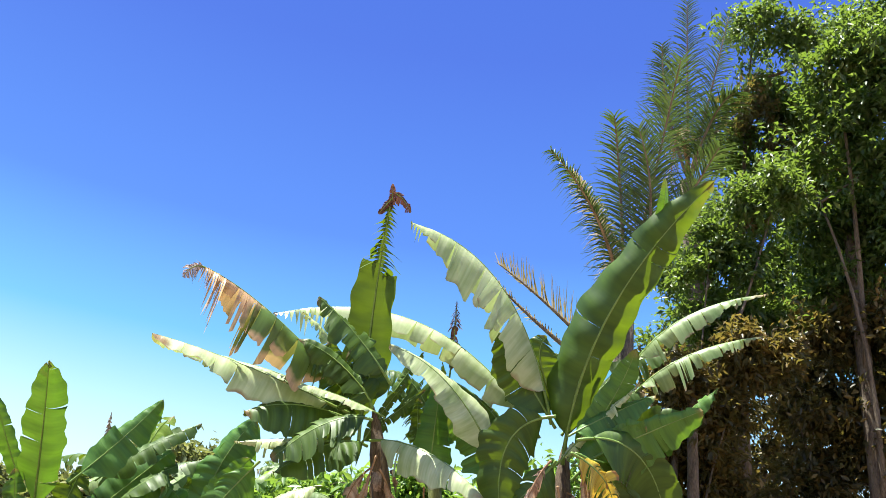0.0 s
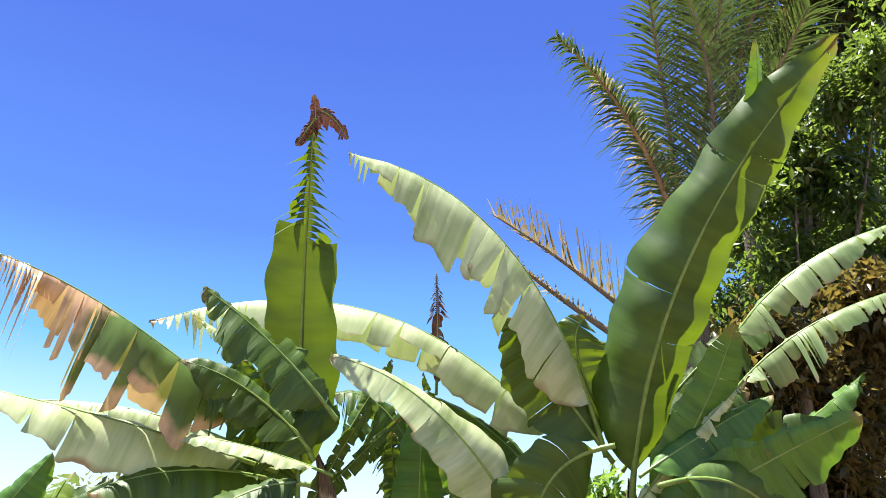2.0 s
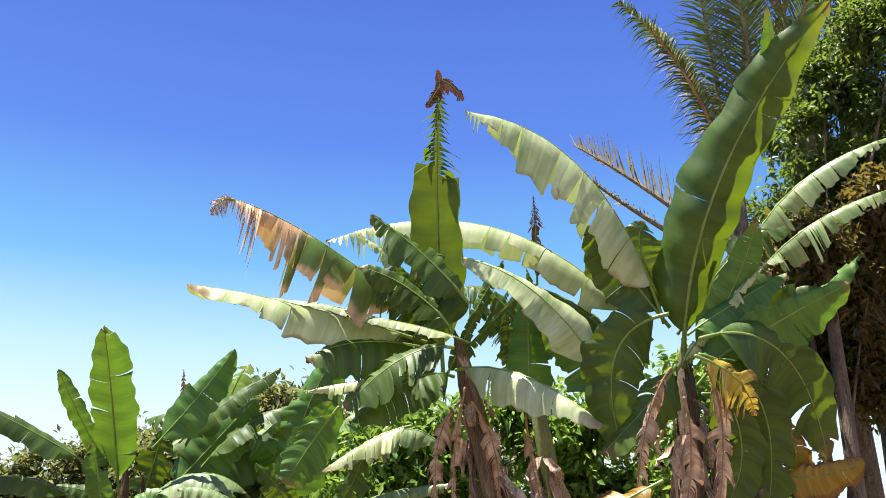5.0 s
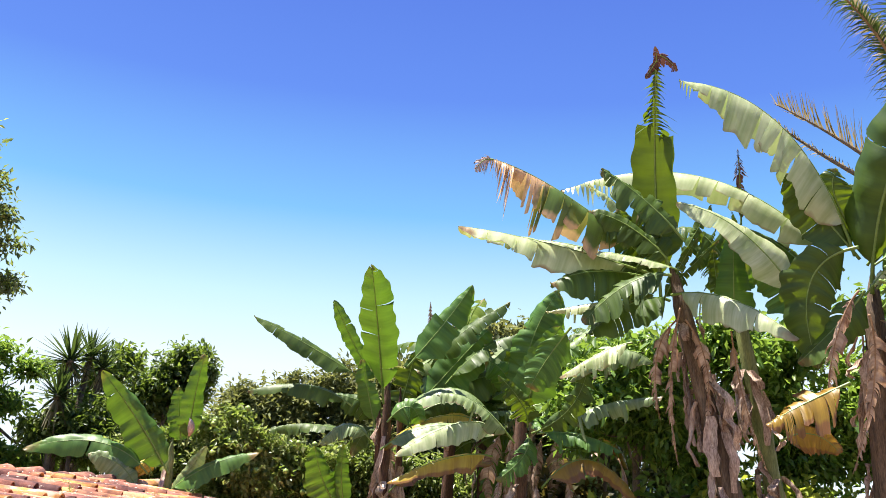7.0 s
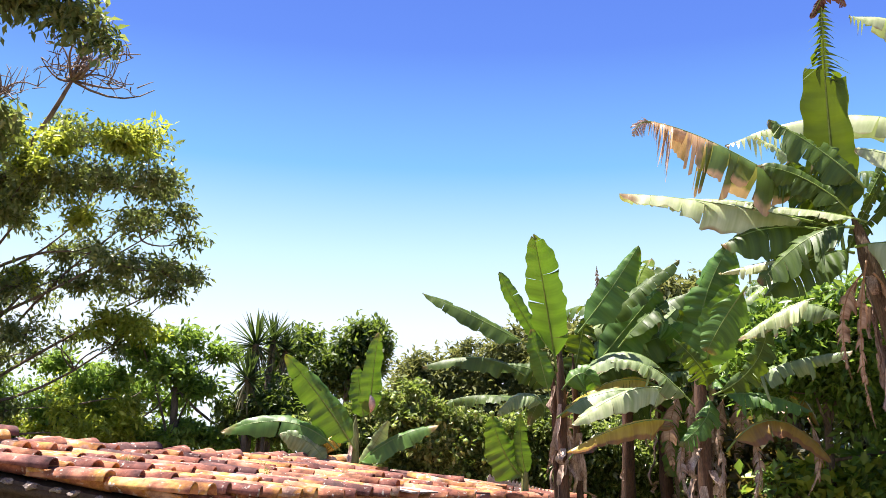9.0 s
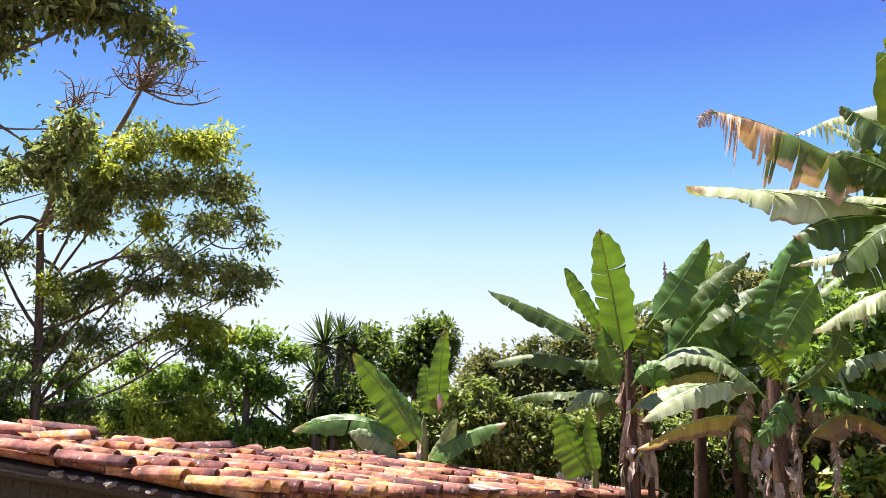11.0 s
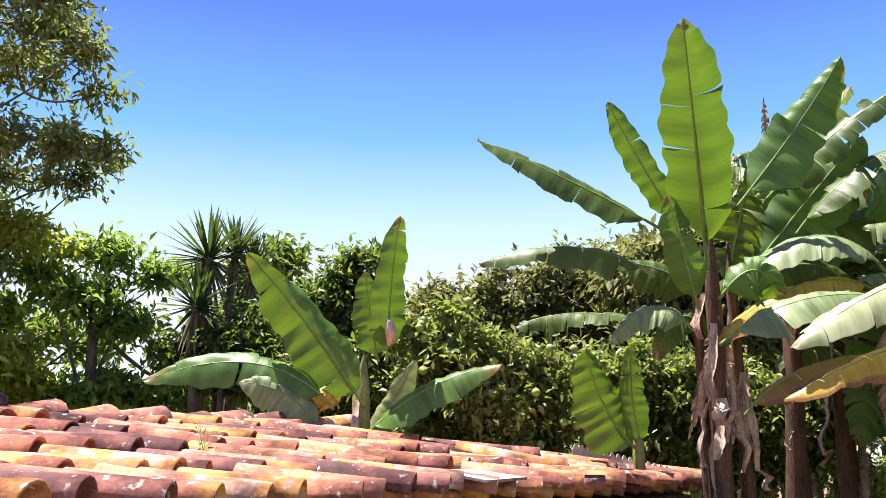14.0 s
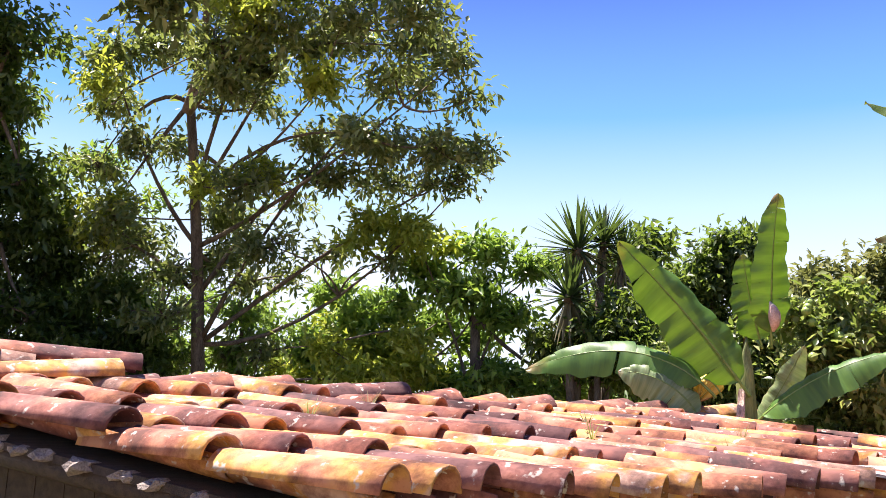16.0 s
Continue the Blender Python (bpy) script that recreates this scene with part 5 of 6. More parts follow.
tree("shrub", (8.3, 3.0, 0), (8.3, 3.0, 1.6), [(7.9, 3.5, 1.9, 0.5), (8.1, 2.9, 2.0, 0.5), (8.4, 2.2, 2.2, 0.6), (8.2, 3.2, 1.3, 0.6), (8.4, 2.5, 1.4, 0.65), (8.0, 3.9, 1.3, 0.5), (8.6, 1.6, 2.2, 0.65), (8.7, 1.2, 1.5, 0.65)], 15000, 0.15, tree_green, "leafy vine thicket behind the banana stems", "shrub", r0=0.05, seed=45, slim=0.6, extra=[([(7.8, 3.4, 2.1, 0.4), (7.9, 2.8, 1.9, 0.4), (8.1, 2.2, 2.4, 0.4), (7.9, 3.8, 1.5, 0.4), (8.0, 1.9, 1.6, 0.45), (7.9, 2.5, 1.3, 0.4), (8.2, 1.4, 2.3, 0.5), (7.8, 3.0, 1.0, 0.45), (8.3, 1.0, 1.8, 0.5)], 11000, tree_lime, "sunlit yellow-green vine leaves")])

tree("shrub", (7.6, 3.2, 0), (7.6, 3.2, 1.0), [(7.3, 3.0, 1.0, 0.45), (7.2, 3.6, 0.9, 0.45), (7.5, 2.5, 1.2, 0.5), (7.6, 3.3, 1.5, 0.45), (7.5, 4.1, 0.8, 0.45), (7.1, 4.4, 0.7, 0.4), (7.8, 2.0, 1.5, 0.5), (7.4, 3.1, 0.4, 0.5), (8.2, 4.0, 2.0, 0.45), (7.9, 4.2, 1.7, 0.45), (7.5, 3.6, 1.8, 0.4), (7.9, 3.8, 1.2, 0.5), (9.3, 4.3, 0.9, 0.7), (9.4, 4.1, 1.8, 0.6), (9.0, 4.6, 1.4, 0.6), (8.9, 4.4, 2.4, 0.5), (8.5, 4.15, 2.4, 0.4), (9.5, 4.6, 2.6, 0.5)], 25000, 0.13, russet, "low brown and green undergrowth below the bananas", "shrub", r0=0.04, seed=48, slim=0.55)

# ---- trees along the garden's far side ----
bare = tree("tree", (4.11, 13.36, 0.00), (3.57, 13.01, 5.52),
    [(2.80, 13.35, 5.97, 0.39), (3.33, 13.51, 6.30, 0.44), (3.54, 12.30, 5.89, 0.44), (4.06, 12.43, 5.84, 0.45), (4.25, 12.85, 5.64, 0.33), 
    (4.33, 11.82, 5.96, 0.47), (5.06, 12.06, 6.32, 0.44), (5.32, 11.43, 6.05, 0.42), (5.17, 11.26, 5.63, 0.28), (5.49, 11.28, 6.14, 0.28), 
    (5.45, 11.44, 5.58, 0.17), (3.72, 12.50, 6.62, 0.56), (4.49, 11.89, 6.71, 0.56), (5.09, 11.45, 6.67, 0.42), (2.93, 13.96, 5.69, 0.37), 
    (3.06, 12.89, 4.97, 0.27), (2.83, 13.61, 4.83, 0.32), (3.61, 13.69, 5.21, 0.34), (4.00, 12.16, 4.52, 0.40), (4.73, 12.74, 4.60, 0.33), 
    (4.25, 13.39, 4.45, 0.41), (2.92, 13.06, 4.21, 0.40), (3.48, 13.92, 4.16, 0.44), (2.96, 13.74, 3.87, 0.39), (4.63, 12.19, 5.09, 0.25), 
    (5.11, 12.28, 5.32, 0.33), (5.13, 11.45, 4.97, 0.34), (5.65, 11.43, 5.01, 0.32), (5.96, 11.22, 4.90, 0.21), (4.78, 11.80, 4.65, 0.31), 
    (5.47, 12.13, 4.80, 0.33), (5.64, 11.51, 4.70, 0.25), (5.88, 11.34, 4.68, 0.16), (4.67, 12.23, 4.75, 0.25), (5.09, 12.47, 4.06, 0.26), 
    (4.25, 12.23, 3.95, 0.37), (4.18, 13.43, 4.00, 0.41), (3.66, 13.24, 3.78, 0.39), (3.28, 14.22, 3.55, 0.44), (3.45, 12.90, 3.21, 0.37), 
    (3.13, 13.83, 2.97, 0.39), (3.69, 14.19, 2.92, 0.41), (4.23, 12.84, 3.63, 0.28), (4.75, 12.92, 3.80, 0.26), (4.47, 12.83, 2.96, 0.25), 
    (4.42, 13.49, 3.00, 0.27), (5.39, 11.90, 3.90, 0.25)],
    24000, 0.098, tree_olive, "tall slender tree with drooping leaves and yellow-green clumps", seed=51, r0=0.085, droop=0.22, slim=0.38, shell=0.05, twigs=420, lean=(0.1, 0, 0), flat=0.5,
    # Lime clumps partly stand for sun on the crown, given by colour.
    extra=[([(3.24, 11.77, 6.45, 0.33), (3.77, 11.38, 6.27, 0.36), (4.35, 10.82, 6.37, 0.36), (4.64, 10.50, 6.51, 0.22), (3.67, 11.60, 6.00, 0.33), 
    (4.30, 11.33, 5.38, 0.26)], 5200, tree_lime, "yellow-green leaf clump"),
        ([(2.69, 13.15, 5.57, 0.25), (3.67, 12.64, 4.61, 0.22), (4.11, 12.30, 4.63, 0.28), (2.95, 13.25, 4.37, 0.28), (5.13, 11.64, 4.20, 0.25), 
    (5.38, 11.46, 4.15, 0.20), (4.95, 11.81, 4.05, 0.20), (2.85, 13.39, 4.09, 0.22), (4.87, 12.12, 3.01, 0.22), (5.53, 11.61, 3.08, 0.22), 
    (5.22, 11.93, 2.74, 0.25), (5.01, 12.10, 2.68, 0.22)], 5200, tree_lime, "yellow-green leaf clump"),
        ([(3.76, 11.58, 5.86, 0.40), (4.34, 11.04, 5.93, 0.44), (4.83, 10.61, 5.92, 0.36), (5.20, 10.47, 5.51, 0.29), (5.40, 10.43, 5.23, 0.20), 
    (4.85, 10.85, 5.38, 0.33), (3.54, 12.00, 5.38, 0.40), (4.68, 11.22, 4.90, 0.36), (5.19, 10.80, 4.83, 0.33), (5.53, 10.53, 4.75, 0.22)
    ], 5000, tree_olive, "")])
v, f = [], []
rng = np.random.default_rng(8)
for stem_top, reach, number in ((np.array((3.88, 11.28, 7.17)), 0.75, 20), (np.array((3.27, 12.00, 6.79)), 0.40, 7)):
    tube(bend((3.49, 12.84, 5.34), (np.array((3.49, 12.84, 5.34)) + stem_top) / 2 + (0.1, 0, 0), stem_top, 10) - spot(bare), np.linspace(0.06, 0.025, 10), 7, v, f)
    for k in range(number):
        end = stem_top + reach * np.array((rng.uniform(-0.7, 1.3), rng.uniform(-0.9, 0.4), rng.uniform(0.0, 1.1)))
        tube(bend(stem_top, (stem_top + end) / 2 + rng.normal(0, 0.10, 3), end, 6) - spot(bare), np.linspace(0.020, 0.007, 6), 5, v, f)
        for _ in range(6):
            start = stem_top + (end - stem_top) * rng.uniform(0.4, 1)
            tip = start + rng.normal(0, 0.16, 3) + (0, 0, 0.10)
            tube(bend(start, (start + tip) / 2 + rng.normal(0, 0.03, 3), tip, 4) - spot(bare), np.linspace(0.009, 0.004, 4), 4, v, f)
part("bare_limb", meshed("bare_limb", v, f, twig_bark), bare, "leafless twiggy limb")

tree("tree", (1.90, 13.85, 0.00), (1.52, 13.58, 4.54),
    [(1.85, 13.05, 5.84, 0.49), (1.42, 13.30, 5.94, 0.76), (0.93, 13.73, 5.49, 0.82), (2.09, 13.25, 4.40, 0.49), (1.98, 13.45, 3.86, 0.60), 
    (1.34, 13.70, 4.54, 0.82), (2.30, 13.41, 3.18, 0.49), (1.71, 13.80, 3.16, 0.76), (2.57, 13.31, 2.86, 0.38), (1.84, 13.21, 5.20, 0.33), 
    (0.87, 13.41, 6.94, 1.09), (1.67, 12.93, 6.80, 0.60)],
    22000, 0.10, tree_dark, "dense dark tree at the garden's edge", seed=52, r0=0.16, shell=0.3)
tree("tree", (4.32, 15.76, 0.00), (4.16, 15.50, 3.94),
    [(3.45, 15.88, 4.61, 0.49), (3.99, 15.63, 3.93, 0.53), (4.59, 15.24, 3.68, 0.53), (5.22, 14.79, 3.56, 0.42), (3.75, 15.98, 3.23, 0.56), 
    (5.74, 14.43, 3.44, 0.35), (3.21, 15.84, 5.50, 0.42), (3.89, 15.44, 5.04, 0.35), (3.10, 16.32, 3.90, 0.56), (4.84, 15.20, 3.06, 0.49), 
    (4.32, 15.57, 3.18, 0.49), (5.63, 14.61, 3.02, 0.42)],
    5500, 0.10, tree_green, "leafy tree in half shade behind the tall one", seed=58, r0=0.08, shell=0.1, twigs=120, flat=0.5, droop=0.15)
tree("tree", (1.10, 13.42, 0.00), (0.91, 12.27, 6.75),
    [(2.69, 10.35, 7.49, 0.33), (3.06, 10.08, 7.36, 0.30), (3.41, 9.86, 7.17, 0.20), (2.37, 10.60, 7.56, 0.40), (2.04, 10.83, 7.69, 0.47), 
    (2.75, 10.12, 7.87, 0.40), (1.68, 11.33, 7.31, 0.73), (2.79, 10.88, 6.17, 0.27), (2.67, 11.16, 5.80, 0.40)],
    7000, 0.14, tree_olive, "tree whose leafy bough hangs out over the garden", seed=53, r0=0.13, shell=0.2)
tree("tree", (6.69, 12.02, 0.00), (6.48, 11.87, 3.43),
    [(5.46, 12.53, 3.40, 0.33), (6.48, 11.69, 4.15, 0.36), (6.39, 11.86, 3.67, 0.48), (6.96, 11.42, 3.98, 0.27), (6.78, 11.67, 3.44, 0.36), 
    (6.38, 12.12, 2.65, 0.48), (6.77, 11.84, 2.78, 0.42), (7.24, 11.56, 2.68, 0.48), (7.65, 11.29, 2.69, 0.42), (5.75, 12.31, 3.52, 0.30), 
    (6.01, 12.06, 3.89, 0.30), (5.10, 12.85, 3.03, 0.30)],
    12000, 0.11, tree_green, "spreading green tree with light gaps in its crown", seed=54, r0=0.09, shell=0.1, twigs=160, flat=0.40, droop=0.1,
    extra=[([(5.76, 11.91, 4.14, 0.36), (5.32, 12.48, 2.96, 0.33), (5.84, 12.19, 2.80, 0.36), (5.57, 12.41, 2.62, 0.30)], 2600, tree_lime, "yellow-green leaf clump"),
        ([(5.54, 13.02, 2.91, 0.26), (5.83, 12.59, 3.14, 0.23), (5.39, 13.05, 3.36, 0.21), (6.18, 12.26, 2.86, 0.21), (5.79, 12.77, 2.74, 0.23)
    ], 2200, tree_lime, "yellow-green leaf clump"),
        ([(5.75, 13.89, 3.85, 0.32), (6.23, 13.37, 3.67, 0.32), (6.67, 12.90, 3.49, 0.32), (6.01, 13.76, 3.30, 0.32), (6.53, 13.20, 3.12, 0.32), 
    (6.99, 12.59, 3.25, 0.29)], 4200, tree_green, "")])
tree("tree", (8.30, 11.46, 0.00), (8.13, 11.26, 3.53),
    [(8.05, 11.18, 4.09, 0.38), (7.97, 11.37, 3.53, 0.47), (8.23, 11.20, 3.53, 0.44), (8.15, 11.39, 2.97, 0.50), (8.56, 11.10, 3.05, 0.44), 
    (8.23, 11.00, 4.34, 0.25)],
    7000, 0.12, tree_dark, "dark rounded tree beside the yucca", seed=55, r0=0.10)
for k, (x, y, z, r) in enumerate([(11.88, 13.33, 4.94, 0.55), (12.11, 12.99, 5.12, 0.36), (11.73, 13.67, 4.49, 0.55)]):
    tree("tree", (x, y, 0), (x, y, z - r), [(x, y, z, r), (x + 0.5 * r, y - 0.5 * r, z - 0.7 * r, 0.8 * r), (x - 0.5 * r, y + 0.3 * r, z - 0.9 * r, 0.8 * r)], 4500, 0.13, tree_dark, "dark rounded tree in the distance", r0=0.1, seed=60 + k, group="distant trees")

for k, (x, y, z, r) in enumerate([(2.62, 14.74, 2.84, 0.37), (3.06, 14.41, 3.03, 0.40), (3.55, 14.14, 2.87, 0.37), (4.48, 13.53, 2.90, 0.40), (4.90, 13.27, 2.85, 0.34), 
    (3.82, 13.89, 3.18, 0.34), (5.22, 13.07, 2.80, 0.31), (5.60, 12.76, 3.06, 0.28), (5.96, 12.61, 2.77, 0.34), (2.85, 14.45, 3.45, 0.31), 
    (3.42, 14.08, 3.47, 0.28), (4.47, 13.42, 3.38, 0.31)]):
    tree("shrub", (x, y, 0), (x, y, z - 0.4 * r), [(x, y, z, r), (x + 0.5 * r, y - 0.5 * r, z - 0.8 * r, r), (x - 0.5 * r, y, z - 1.4 * r, r)], (2400 if x < 3.6 else 900), 0.10, (tree_lime if k in (4, 6, 8) else tree_green), "tangled thicket behind the shed", "shrub", r0=0.04, seed=140 + k, group="thicket", shell=0.2)
tree("shrub", (6.90, 10.41, 0.00), (6.89, 10.40, 2.99), [(6.60, 10.73, 3.04, 0.25), (6.79, 10.46, 3.15, 0.27), (7.00, 10.18, 3.26, 0.30), (6.97, 10.33, 2.88, 0.30), (7.16, 10.06, 2.99, 0.27)
    ], 9000, 0.09, tree_dark, "dark bush around the yucca stems", "shrub", r0=0.05, seed=57)
yucca = thing("yucca", (6.96, 10.81, 0.00), "yucca with spiky rosettes and a dead brown skirt", "yucca")
for k, (place, size_) in enumerate((((6.83, 10.61, 4.01), 0.52), ((6.62, 10.50, 3.50), 0.50), ((7.18, 10.62, 4.13), 0.46), ((7.38, 10.57, 4.00), 0.40))):
    v, f = tube(bend(spot(yucca), (spot(yucca) + np.asarray(place)) / 2 + (0, 0, 0.1), place, 8) - spot(yucca), np.linspace(0.055, 0.04, 8), 8)
    part("stem", meshed("stem", v, f, bark), yucca)
    spiky_head(yucca, place, size_, 84, 70 + k, palm_green, 44 if k < 2 else 16)

tree("tree", (2.45, 14.02, 0), (2.45, 14.02, 3.25), [(2.12, 13.84, 4.53, 0.38), (2.51, 13.74, 4.28, 0.38), (2.15, 13.96, 3.97, 0.45), (2.63, 13.81, 3.77, 0.44), (3.07, 13.66, 3.51, 0.37), (2.32, 13.93, 3.34, 0.47), (2.80, 13.76, 3.14, 0.44), (3.32, 13.55, 3.05, 0.37), (2.46, 13.75, 2.77, 0.46), (3.02, 13.55, 2.68, 0.40), (3.56, 13.30, 2.76, 0.33), (1.73, 14.08, 4.10, 0.51), (1.79, 14.11, 3.19, 0.51), (1.98, 13.92, 5.44, 0.39), (1.60, 13.83, 5.81, 0.52), (1.68, 14.10, 4.93, 0.52)], 26000, 0.09, tree_dark, "dark leafy thicket tree behind the shed", seed=59, r0=0.09, shell=0.25, twigs=140)

# ---- citrus hedge with green fruit ----
hedge_clumps = [(6.99, 8.07, 2.87, 0.28), (7.14, 7.84, 3.00, 0.28), (7.36, 7.59, 2.96, 0.28), (7.11, 8.04, 2.51, 0.32), (7.34, 7.75, 2.55, 0.35), 
    (7.56, 7.46, 2.60, 0.32), (7.63, 7.29, 2.88, 0.23), (7.01, 8.25, 2.23, 0.28), (7.29, 7.95, 2.15, 0.32), (7.57, 7.58, 2.20, 0.32), 
    (7.76, 7.32, 2.34, 0.28), (6.83, 8.18, 3.13, 0.18), (7.04, 7.87, 3.27, 0.18)]
hedge = tree("citrus_tree", (7.45, 7.84, 0.00), (7.41, 7.80, 2.15), hedge_clumps, 13000, 0.080, citrus_green, "glossy citrus tree carrying green fruit", r0=0.07, seed=56, slim=0.5)
rng = np.random.default_rng(9)
for k in range(26):
    x, y, z, r = hedge_clumps[int(rng.integers(len(hedge_clumps)))]
    a = rng.uniform(3.4, 4.9)
    place = np.array((x + r * math.cos(a) * 0.95, y + r * math.sin(a) * 0.95, z + r * rng.uniform(-0.5, 0.5))) - spot(hedge)
    v, f = tube([place + (0, 0, h) for h in (-0.036, -0.03, -0.015, 0.005, 0.024, 0.034)], (0.006, 0.022, 0.035, 0.037, 0.024, 0.006), 8)
    part("fruit", meshed("fruit", v, f, fruit_skin), hedge)

# ---- olive woods and the rounded hill trees ----
for k, (x, y, z, r) in enumerate([(10.99, 10.68, 4.11, 0.42), (11.33, 10.23, 4.22, 0.49), (11.72, 9.68, 4.45, 0.57), (12.16, 9.10, 4.61, 0.49), (12.65, 8.57, 4.43, 0.49), 
    (11.23, 10.53, 3.66, 0.53), (11.80, 9.82, 3.75, 0.61), (12.36, 9.11, 3.83, 0.61), (12.95, 8.42, 3.77, 0.61), (10.94, 10.88, 3.66, 0.38), 
    (13.16, 7.82, 4.81, 0.53), (13.51, 7.32, 5.04, 0.57), (13.92, 6.87, 4.90, 0.61)]):
    tree("tree", (x, y, 0), (x, y, z - 0.6 * r), [(x, y, z, r), (x + 0.6 * r, y - 0.6 * r, z - 0.8 * r, 0.9 * r), (x - 0.6 * r, y + 0.6 * r, z - 0.8 * r, 0.9 * r), (x, y, z - 1.7 * r, 1.1 * r), (x + 0.2 * r, y - 0.2 * r, z - 2.8 * r, 1.1 * r)],
        9500, 0.115, woods_green, "olive-brown tree at the edge of the woods", r0=0.12, seed=80 + k, group="woods", shell=0.4)
for k, (x, y, z, r) in enumerate([(12.25, 6.53, 5.27, 0.55), (12.75, 6.10, 5.18, 0.55), (11.79, 7.14, 4.95, 0.51), (13.32, 5.74, 4.78, 0.55), (11.35, 7.77, 4.53, 0.47), 
    (14.07, 5.10, 4.59, 0.65), (14.87, 4.21, 4.81, 0.74)]):
    tree("tree", (x, y, 0), (x, y, z - 0.6 * r), [(x, y, z, r), (x + 0.6 * r, y - 0.6 * r, z - 0.7 * r, 0.9 * r), (x - 0.6 * r, y + 0.6 * r, z - 0.7 * r, 0.9 * r), (x, y, z - 1.8 * r, 1.1 * r), (x, y, z - 3 * r, 1.1 * r)],
        9000, 0.14, woods_green, "rounded tree on the rise", r0=0.14, seed=100 + k, group="hill trees", shell=0.5)
for k, (x, y, z, r) in enumerate([(9.00, 7.33, 2.58, 0.31), (9.26, 7.01, 2.63, 0.31), (9.11, 7.09, 2.94, 0.26), (8.82, 7.46, 2.88, 0.26), (9.41, 6.73, 2.89, 0.31), 
    (9.11, 7.35, 2.17, 0.31), (9.43, 6.94, 2.23, 0.31), (9.75, 6.53, 2.28, 0.36), (10.01, 6.14, 2.49, 0.36), (9.75, 6.34, 2.84, 0.31), 
    (10.14, 5.85, 2.90, 0.36), (10.38, 5.76, 2.29, 0.42), (7.61, 8.96, 2.76, 0.26), (7.75, 8.93, 2.35, 0.29), (7.50, 9.14, 2.60, 0.26), 
    (7.29, 9.31, 2.86, 0.23), (7.28, 9.43, 2.55, 0.26), (7.03, 9.63, 2.85, 0.23), (7.46, 9.04, 3.06, 0.19)]):
    tree("shrub", (x, y, 0), (x, y, z - 0.4 * r), [(x, y, z, r), (x + 0.5 * r, y - 0.5 * r, z - 0.8 * r, r)], 3000, 0.09, citrus_green, "grey-green dense shrub in shade", "shrub", r0=0.04, seed=120 + k, group="garden shrubs")

# distant belt of woods that closes the view
rng = np.random.default_rng(77)
belt = []
for k in range(150):
    a = radians(rng.uniform(-60, 160))
    d = rng.uniform(26, 60)
    belt.append((d * math.cos(a), d * math.sin(a), rng.uniform(0.2, 1.3) * (0.5 + d / 50), rng.uniform(1.0, 1.8)))
verts, _ = spray(belt, 90000, 0.22, 78, 0.2, 0.6)
tagged(new("far_woods", leafy_mesh("far_woods", verts, woods_green)), "distant belt of mixed woods along the horizon", "woods", kind="stuff")
# low undergrowth over the whole plot
low = []
for k in range(260):
    a = radians(rng.uniform(-10, 100))
    d = rng.uniform(5.2, 16)
    x, y = d * math.cos(a), d * math.sin(a)
    if y > 5.9 and y < 8.9 and 0.8 < x < 8.0:
        continue
    low.append((x, y, rng.uniform(0.1, 0.8), rng.uniform(0.3, 0.6)))
for k in range(46):
    low.append((rng.uniform(-2.2, 1.1), rng.uniform(8.6, 11.5), rng.uniform(0.3, 1.5), rng.uniform(0.35, 0.6)))
for k in range(80):
    low.append((rng.uniform(9.0, 13), rng.uniform(-4.0, 3.5), rng.uniform(0.3, 2.6), rng.uniform(0.4, 0.8)))
verts, _ = spray(low, 80000, 0.12, 79, 0.1, 0.5)
tagged(new("undergrowth", leafy_mesh("undergrowth", verts, tree_green)), "low weedy undergrowth between the banana stems", "undergrowth", kind="stuff")

# ---- picket fence beyond the shed ----
fence = thing("picket_fence", (7.35, 6.87, 0.00), "weathered grey picket fence among the bushes", "fence")
start, stop = np.array((7.50, 7.02, 2.24)), np.array((7.99, 6.48, 2.07))
slat = None
for k in range(16):
    p = start + (stop - start) * k / 15
    if slat is None:
        v, f = [], []
        for z0, w in ((-1, 0.03), (-0.05, 0.03), (0, 0.006)):
            for sx, sy in ((-1, -1), (1, -1), (1, 1), (-1, 1)):
                v.append((sx * w, sy * 0.009, z0 * p[2] if z0 == -1 else z0))
        for r in range(2):
            for s in range(4):
                f.append((4 * r + s, 4 * r + (s + 1) % 4, 4 * r + 4 + (s + 1) % 4, 4 * r + 4 + s))
        f.append((8, 9, 10, 11))
        slat = meshed("slat", v, f, grey_wood, smooth=False)
    ob = part("slat", slat, fence)
    ob.location = Vector(p) - fence.location
    ob.rotation_euler = (0, 0, math.atan2(stop[1] - start[1], stop[0] - start[0]) + 0.05 * math.sin(k * 5))

# ---- tiled shed ----
EAVE_Y, EAVE_Z, RIDGE_Y, SLOPE = 6.20, 1.897, 8.30, 0.17
UP = np.array((-0.62, 1.0, SLOPE))
UP_LEN = np.linalg.norm(UP)
shed = thing("shed", (4.5, 7.3, 0), "small shed under an old clay tile roof", "shed")


def roof_at(x, y, lift=0.0):
    """A place of the roof: x where its tile row meets the eave, y across."""
    return np.array((x - 0.62 * (y - 6.28), y, EAVE_Z + SLOPE * (y - EAVE_Y) + lift))


def slab(name, corners, thick, mat, parent):
    c = [np.asarray(q, float) - spot(parent) for q in corners]
    v = c + [q - np.array((0, 0, thick)) for q in c]
    f = [(0, 1, 2, 3), (7, 6, 5, 4)] + [(i, 4 + i, 4 + (i + 1) % 4, (i + 1) % 4) for i in range(4)]
    return part(name, meshed(name, v, f, mat, smooth=False), parent)


